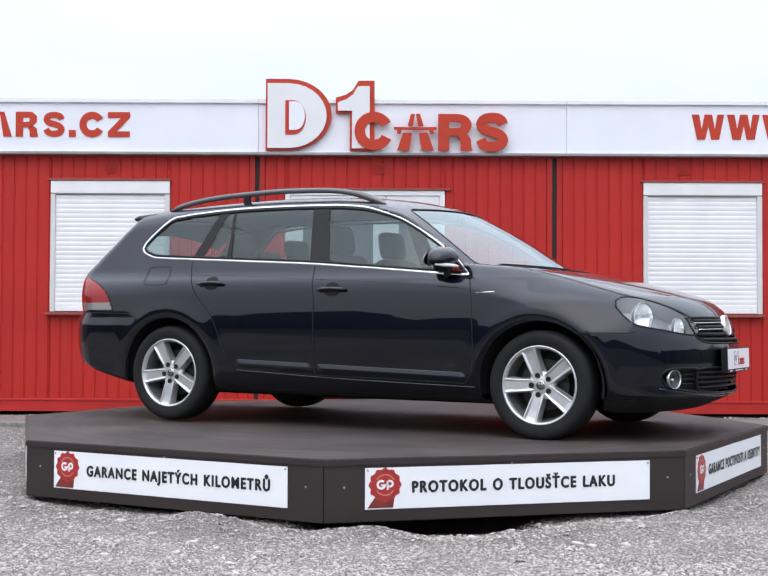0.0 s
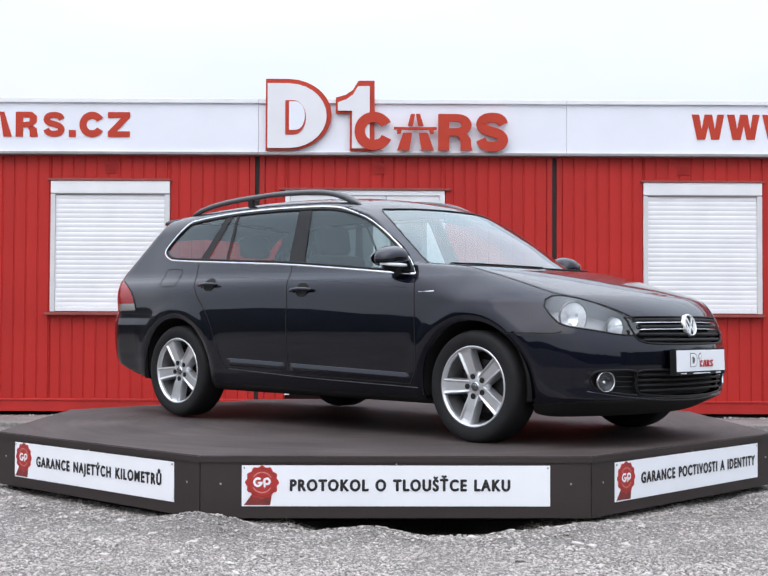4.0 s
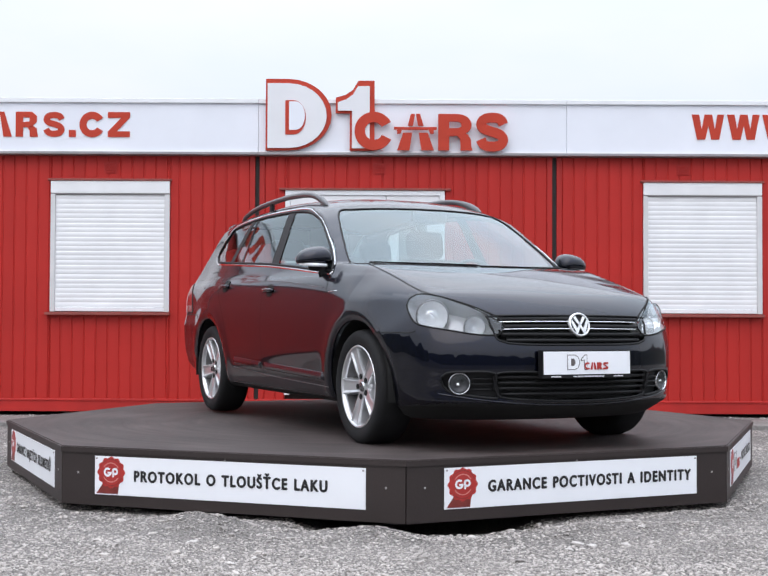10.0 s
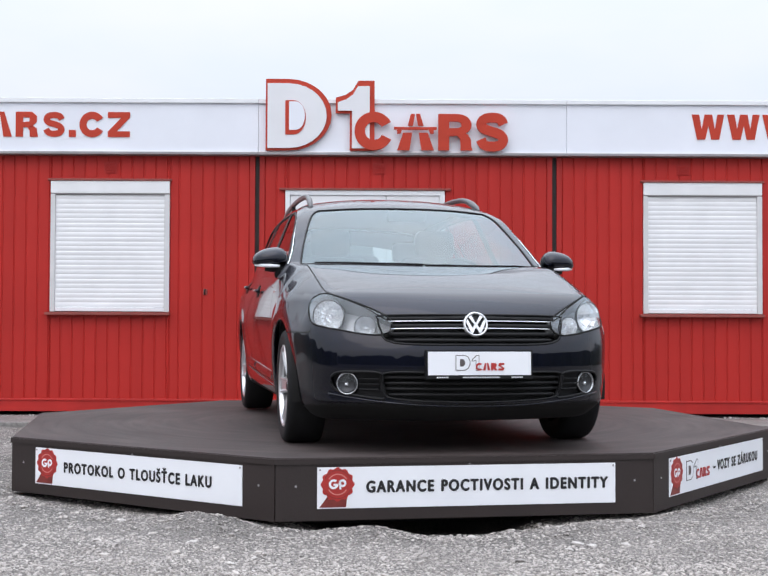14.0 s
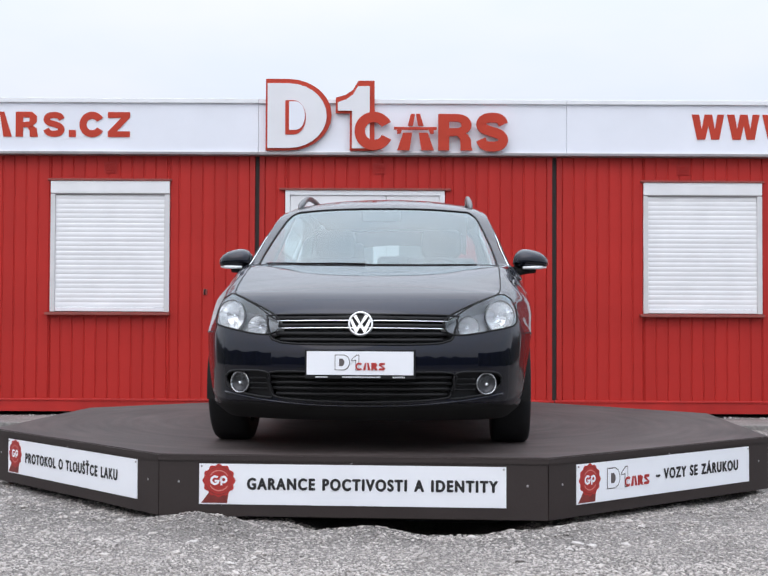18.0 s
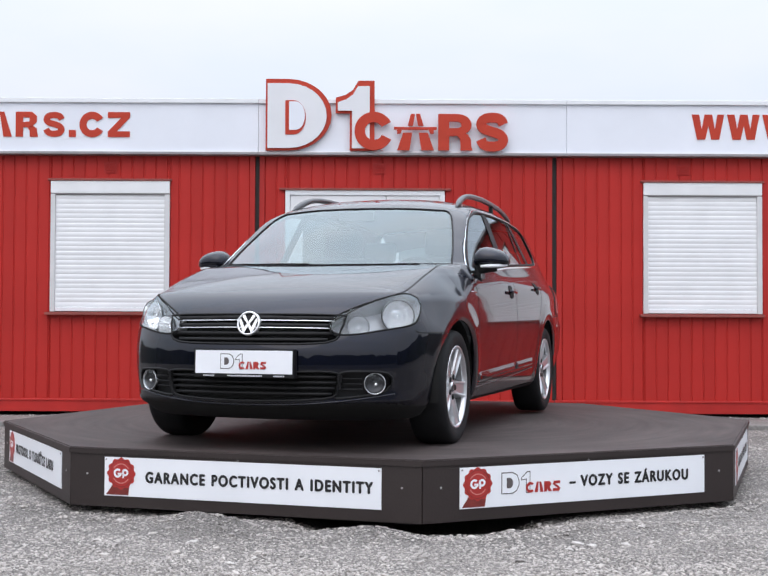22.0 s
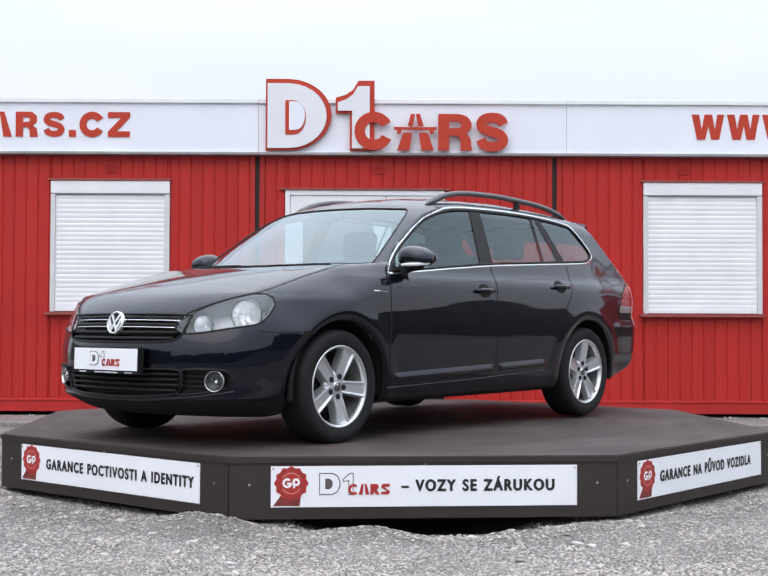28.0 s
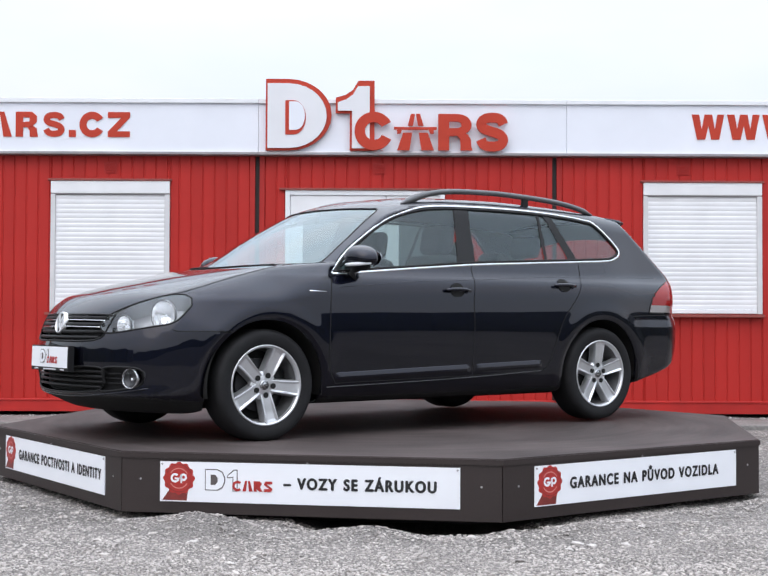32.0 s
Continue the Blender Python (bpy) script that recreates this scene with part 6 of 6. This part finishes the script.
def build_fittings():
    for side in (1, -1):
        # door mirror
        mx, mu = (0.0, -0.030) if side > 0 else (-0.040, -0.030)
        bm = bmesh.new()
        bmesh.ops.create_uvsphere(bm, u_segments=32, v_segments=20, radius=1.0)
        for v in bm.verts:
            x, y, z = v.co
            f = lambda t, p: math.copysign(abs(t) ** p, t)
            x, y, z = f(x, 0.78), f(y, 0.80), f(z, 0.80)
            x *= 0.104 - 0.010 * z
            taper = 1.0 - 0.22 * (x / 0.11)
            v.co = (x, y * (0.105 if y < 0 else 0.065) * taper, z * (0.070 if z > 0 else 0.046) * taper)
        bmesh.ops.transform(bm, matrix=pose(0, 0, 0, 0, 4, -9), verts=bm.verts)
        for v in bm.verts:
            v.co = lay(side * (0.910 + mx + v.co.x), 0.70 + mu - v.co.y, 1.018 + v.co.z)
        if side < 0:
            bmesh.ops.reverse_faces(bm, faces=bm.faces)
        mir = part("door_mirror", bm, M["paint"], car, "black door mirror shell", True)
        bm = bmesh.new()
        path = [lay(side * (x + mx), u + mu, z) for x, u, z in ((0.998, 0.722, 0.984), (0.963, 0.772, 0.980), (0.915, 0.799, 0.978), (0.860, 0.800, 0.977))]
        part("indicator_strip", tube(bm, path, [0.006, 0.0105, 0.0105, 0.008], 8), M["white"], mir, "pale indicator strip", True)
        bm = bmesh.new()
        path = [lay(side * (x + mx * k), u + mu, z) for k, x, u, z in ((1, 0.930, 0.70, 0.988), (1, 0.870, 0.715, 0.978), (0.5, 0.825, 0.730, 0.960), (0, 0.815, 0.735, 0.925), (0, 0.835, 0.725, 0.880))]
        part("mirror_foot", tube(bm, path, [0.040, 0.038, 0.036, 0.034, 0.018], 10, 0.7), M["plastic"], mir, "black mirror foot", True)
        glass_m = Matrix.Translation(lay(side * (0.910 + mx), 0.648 + mu, 1.018)) @ pose(0, 0, 0, -90, 0, 0)
        part("mirror_glass", disc(bmesh.new(), 0.042, 0.002, glass_m, 28, (2.0, 1.0)), M["chrome"], mir, "mirror glass")
        # door handles
        for u, z, door in ((-0.045, 0.842, "front_door"), (-0.952, 0.884, "rear_door")):
            bowl = smooth_line([(u - 0.055, z), (u - 0.036, z + 0.034), (u, z + 0.044), (u + 0.036, z + 0.034), (u + 0.055, z), (u + 0.036, z - 0.032), (u, z - 0.040), (u - 0.036, z - 0.032)], 0.004, True)
            pts = on_side_line(bowl, side, 0.0040)
            bm = bmesh.new()
            c = bm.verts.new(on_side_line([(u, z)], side, 0.0055)[0])
            vs = [bm.verts.new(p) for p in pts]
            for i in range(len(vs)):
                bm.faces.new((c, vs[i], vs[(i + 1) % len(vs)]))
            h = part("handle_bowl", bm, M["under"], PARTS[door, side], "dark handle recess", True)
            bar = [(u - 0.095, z - 0.002), (u - 0.06, z + 0.004), (u, z + 0.006), (u + 0.06, z + 0.004), (u + 0.095, z + 0.001)]
            pts = [p + Vector((side * (0.016 + 0.010 * (1 - abs(i - 2) / 2)), 0, 0)) for i, p in enumerate(on_side_line(bar, side))]
            part("door_handle", tube(bmesh.new(), pts, [0.010, 0.012, 0.0125, 0.012, 0.010], 10, 0.8), M["paint"], PARTS[door, side], "black door handle", True)
        # roof rail
        us = [0.150, 0.085, 0.0, -0.10, -0.21, -0.37, -0.62, -0.90, -1.12, -1.30, -1.43, -1.53]
        hs = [0.000, 0.012, 0.030, 0.044, 0.053, 0.059, 0.060, 0.057, 0.052, 0.041, 0.023, 0.002]
        xs = [0.556, 0.551, 0.545, 0.540, 0.537, 0.535, 0.535, 0.537, 0.538, 0.538, 0.538, 0.538]
        zs = [skin_z(x, u)[0] + h for x, u, h in zip(xs, us, hs)]
        fine = np.linspace(0, len(us) - 1, 60)
        k = np.arange(len(us))
        cu_, cx_, cz_ = curve(*zip(k, us)), curve(*zip(k, xs)), curve(*zip(k, zs))
        path = [lay(side * float(cx_(np.array([t]))[0]), float(cu_(np.array([t]))[0]), float(cz_(np.array([t]))[0])) for t in fine]
        rad = [(0.0180 + 0.005 * math.exp(-((i - 9) / 5) ** 2)) * min(1, 0.35 + i / 6, 0.35 + (59 - i) / 6) for i in range(60)]
        rail = part("roof_rail", tube(bmesh.new(), path, rad, 10, 0.85), M["rail"], car, "dark satin roof rail", True)
        zf = skin_z(0.537, -0.90)[0]
        part("rail_foot", boxed(side * 0.537 - 0.012, side * 0.537 + 0.012, 0.875, 0.925, zf - 0.01, zf + 0.058, 0.006), M["plastic"], rail, "black rail foot")
    # wipers
    for pts in ([(-0.64, 0.965), (-0.52, 1.040), (-0.34, 1.115), (-0.05, 1.168)], [(-0.04, 1.185), (0.20, 1.178), (0.42, 1.133), (0.58, 1.068)]):
        line = smooth_line(pts, 0.03)
        wip = part("wiper", tube(bmesh.new(), on_top_line(line, 0.004 if pts[0][0] > -0.1 else 0.008), 0.0035, 6), M["plastic"], car, "black wiper arm", True)
        part("wiper_blade", tube(bmesh.new(), on_top_line(line + [0, -0.014], 0.001 if pts[0][0] > -0.1 else 0.005), 0.0035, 6), M["under"], wip, "rubber wiper blade", True)
    # spoiler lip over the rear window
    bm = bmesh.new()
    g = []
    for x in np.linspace(-0.545, 0.545, 21):
        z = 1.392 - 0.03 * (x / 0.545) ** 2
        e = 0.06 * (abs(x) / 0.545) ** 2
        g.append([bm.verts.new(lay(x, u, q)) for u, q in ((-1.66, z + 0.018), (-1.80, z + 0.008), (-1.895 + e, z - 0.004), (-1.905 + e, z - 0.014), (-1.89 + e, z - 0.028), (-1.80, z - 0.03), (-1.66, z - 0.03))])
    for a, b in zip(g, g[1:]):
        for j in range(7):
            bm.faces.new((a[j], b[j], b[(j + 1) % 7], a[(j + 1) % 7]))
    bm.faces.new(g[0])
    bm.faces.new(g[-1][::-1])
    part("roof_spoiler", bm, M["paint"], car, "black lip over the rear window", True)
    # aerial at the back of the roof
    zf = skin_z(0.0, -1.60)[0]
    part("aerial", tube(bmesh.new(), [lay(0, -1.60, zf), lay(0, -1.64, zf + 0.02), lay(0, -1.74, zf + 0.05)], [0.014, 0.007, 0.003], 8), M["plastic"], car, "short black roof aerial", True)


def build_cabin():
    """What the windows let one see: seats, dashboard, wheel, mirror and lining."""
    def cushion(name, parent, w, d, h, m, mat, label="", r=0.05):
        bm = boxed(-w / 2, w / 2, -d / 2, d / 2, 0, h)
        bmesh.ops.bevel(bm, geom=list(bm.edges), offset=r, segments=4, affect="EDGES", profile=0.5)
        bmesh.ops.transform(bm, matrix=m, verts=bm.verts)
        return part(name, bm, mat, parent, label, True)
    for x in (0.36, -0.36):
        cushion("seat_cushion", car, 0.50, 0.52, 0.15, Matrix.Translation(lay(x, 0.10, 0.42)), M["seat"], "charcoal seat cushion")
        back = cushion("seat_back", car, 0.48, 0.13, 0.60, Matrix.Translation(lay(x, -0.10, 0.50)) @ pose(0, 0, 0, -17), M["seat"], "charcoal front seat back")
        cushion("headrest", back, 0.27, 0.10, 0.19, Matrix.Translation(lay(x, -0.275, 1.085)) @ pose(0, 0, 0, -10), M["seat"], "charcoal headrest", 0.045)
        for dx in (-0.06, 0.06):
            part("headrest_rod", tube(bmesh.new(), [lay(x + dx, -0.262, 1.04), lay(x + dx, -0.272, 1.11)], 0.006, 8), M["chrome"], back)
    cushion("rear_bench", car, 1.24, 0.48, 0.16, Matrix.Translation(lay(0, -0.72, 0.42)), M["seat"], "charcoal rear bench")
    back = cushion("rear_seat_back", car, 1.24, 0.14, 0.56, Matrix.Translation(lay(0, -0.93, 0.52)) @ pose(0, 0, 0, -15), M["seat"], "charcoal rear seat back")
    for x, z in ((0.35, 1.085), (0.0, 0.985), (-0.35, 1.085)):
        cushion("headrest", back, 0.25, 0.09, 0.15, Matrix.Translation(lay(x, -1.065, z)) @ pose(0, 0, 0, -8), M["seat"], "charcoal headrest", 0.04)
    # load cover, dashboard, lining
    cushion("load_cover", car, 1.20, 0.85, 0.02, Matrix.Translation(lay(0, -1.60, 0.985)), M["dash"], "dark load cover", 0.008)
    dash = cushion("dashboard", car, 1.36, 0.46, 0.26, Matrix.Translation(lay(0, 0.84, 0.68)), M["dash"], "dark grey dashboard", 0.06)
    cushion("instrument_hood", dash, 0.34, 0.18, 0.06, Matrix.Translation(lay(0.36, 0.66, 0.925)), M["dash"], "", 0.02)
    m = Matrix.Translation(lay(0.36, 0.44, 0.885)) @ pose(0, 0, 0, 90 - 24)
    wheel = part("steering_wheel", spin(bmesh.new(), [(0.168, 0.0), (0.176, 0.012), (0.186, 0.012), (0.192, 0.0), (0.186, -0.012), (0.176, -0.012), (0.168, 0.0)], 48, m), M["dash"], car, "black steering wheel", True)
    part("steering_hub", disc(bmesh.new(), 0.065, 0.03, m @ Matrix.Translation((0, 0, -0.02)), 24), M["dash"], wheel)
    for a in (0, 180, 270):
        part("steering_spoke", boxed(0.05, 0.175, -0.018, 0.018, -0.008, 0.004, 0.004, m @ pose(0, 0, 0, 0, 0, a)), M["dash"], wheel)
    cushion("inner_mirror", car, 0.24, 0.03, 0.065, Matrix.Translation(lay(0, 0.47, 1.272)), M["plastic"], "inner mirror", 0.012)
    part("headlining", skin_mesh_roof(), M["head_lining"], car, "pale grey roof lining", True)
    for side in (1, -1):
        for name in ("front_door", "rear_door"):
            mask = (cx * side > 0) & (region == name) & (cz > 0.35)
            skin_part("door_card", mask, M["dash"], None, "dark inner door trim", -0.05)


def skin_mesh_roof():
    bm = bmesh.new()
    xs = np.linspace(-0.54, 0.54, 13)
    us = np.linspace(0.28, -1.92, 24)
    g = []
    for u in us:
        z = skin_z(np.abs(xs), 0 * xs + u) - 0.045
        g.append([bm.verts.new(lay(x, u, q)) for x, q in zip(xs, z)])
    for a, b in zip(g, g[1:]):
        for i in range(len(xs) - 1):
            bm.faces.new((a[i], b[i], b[i + 1], a[i + 1]))
    return bm


build_trim()
build_lamps()
build_front()
build_fittings()
build_cabin()


def motions():
    """The turntable turns clockwise, seen from above, and carries the car with it."""
    times = [0, 4, 8, 12, 16, 20, 24, 28, 32]
    for ob, m in ((turntable, pose(0, 0, TOP)), (car, pose(0.01, -0.14, TOP + 0.003, 0.3, 0, -1.33))):
        rows = []
        for t in times:
            rows.append((t, pose(0, 0, 0, 0, 0, 62.864 - 3.6029 * t) @ m))
        walk(ob, rows)


motions()
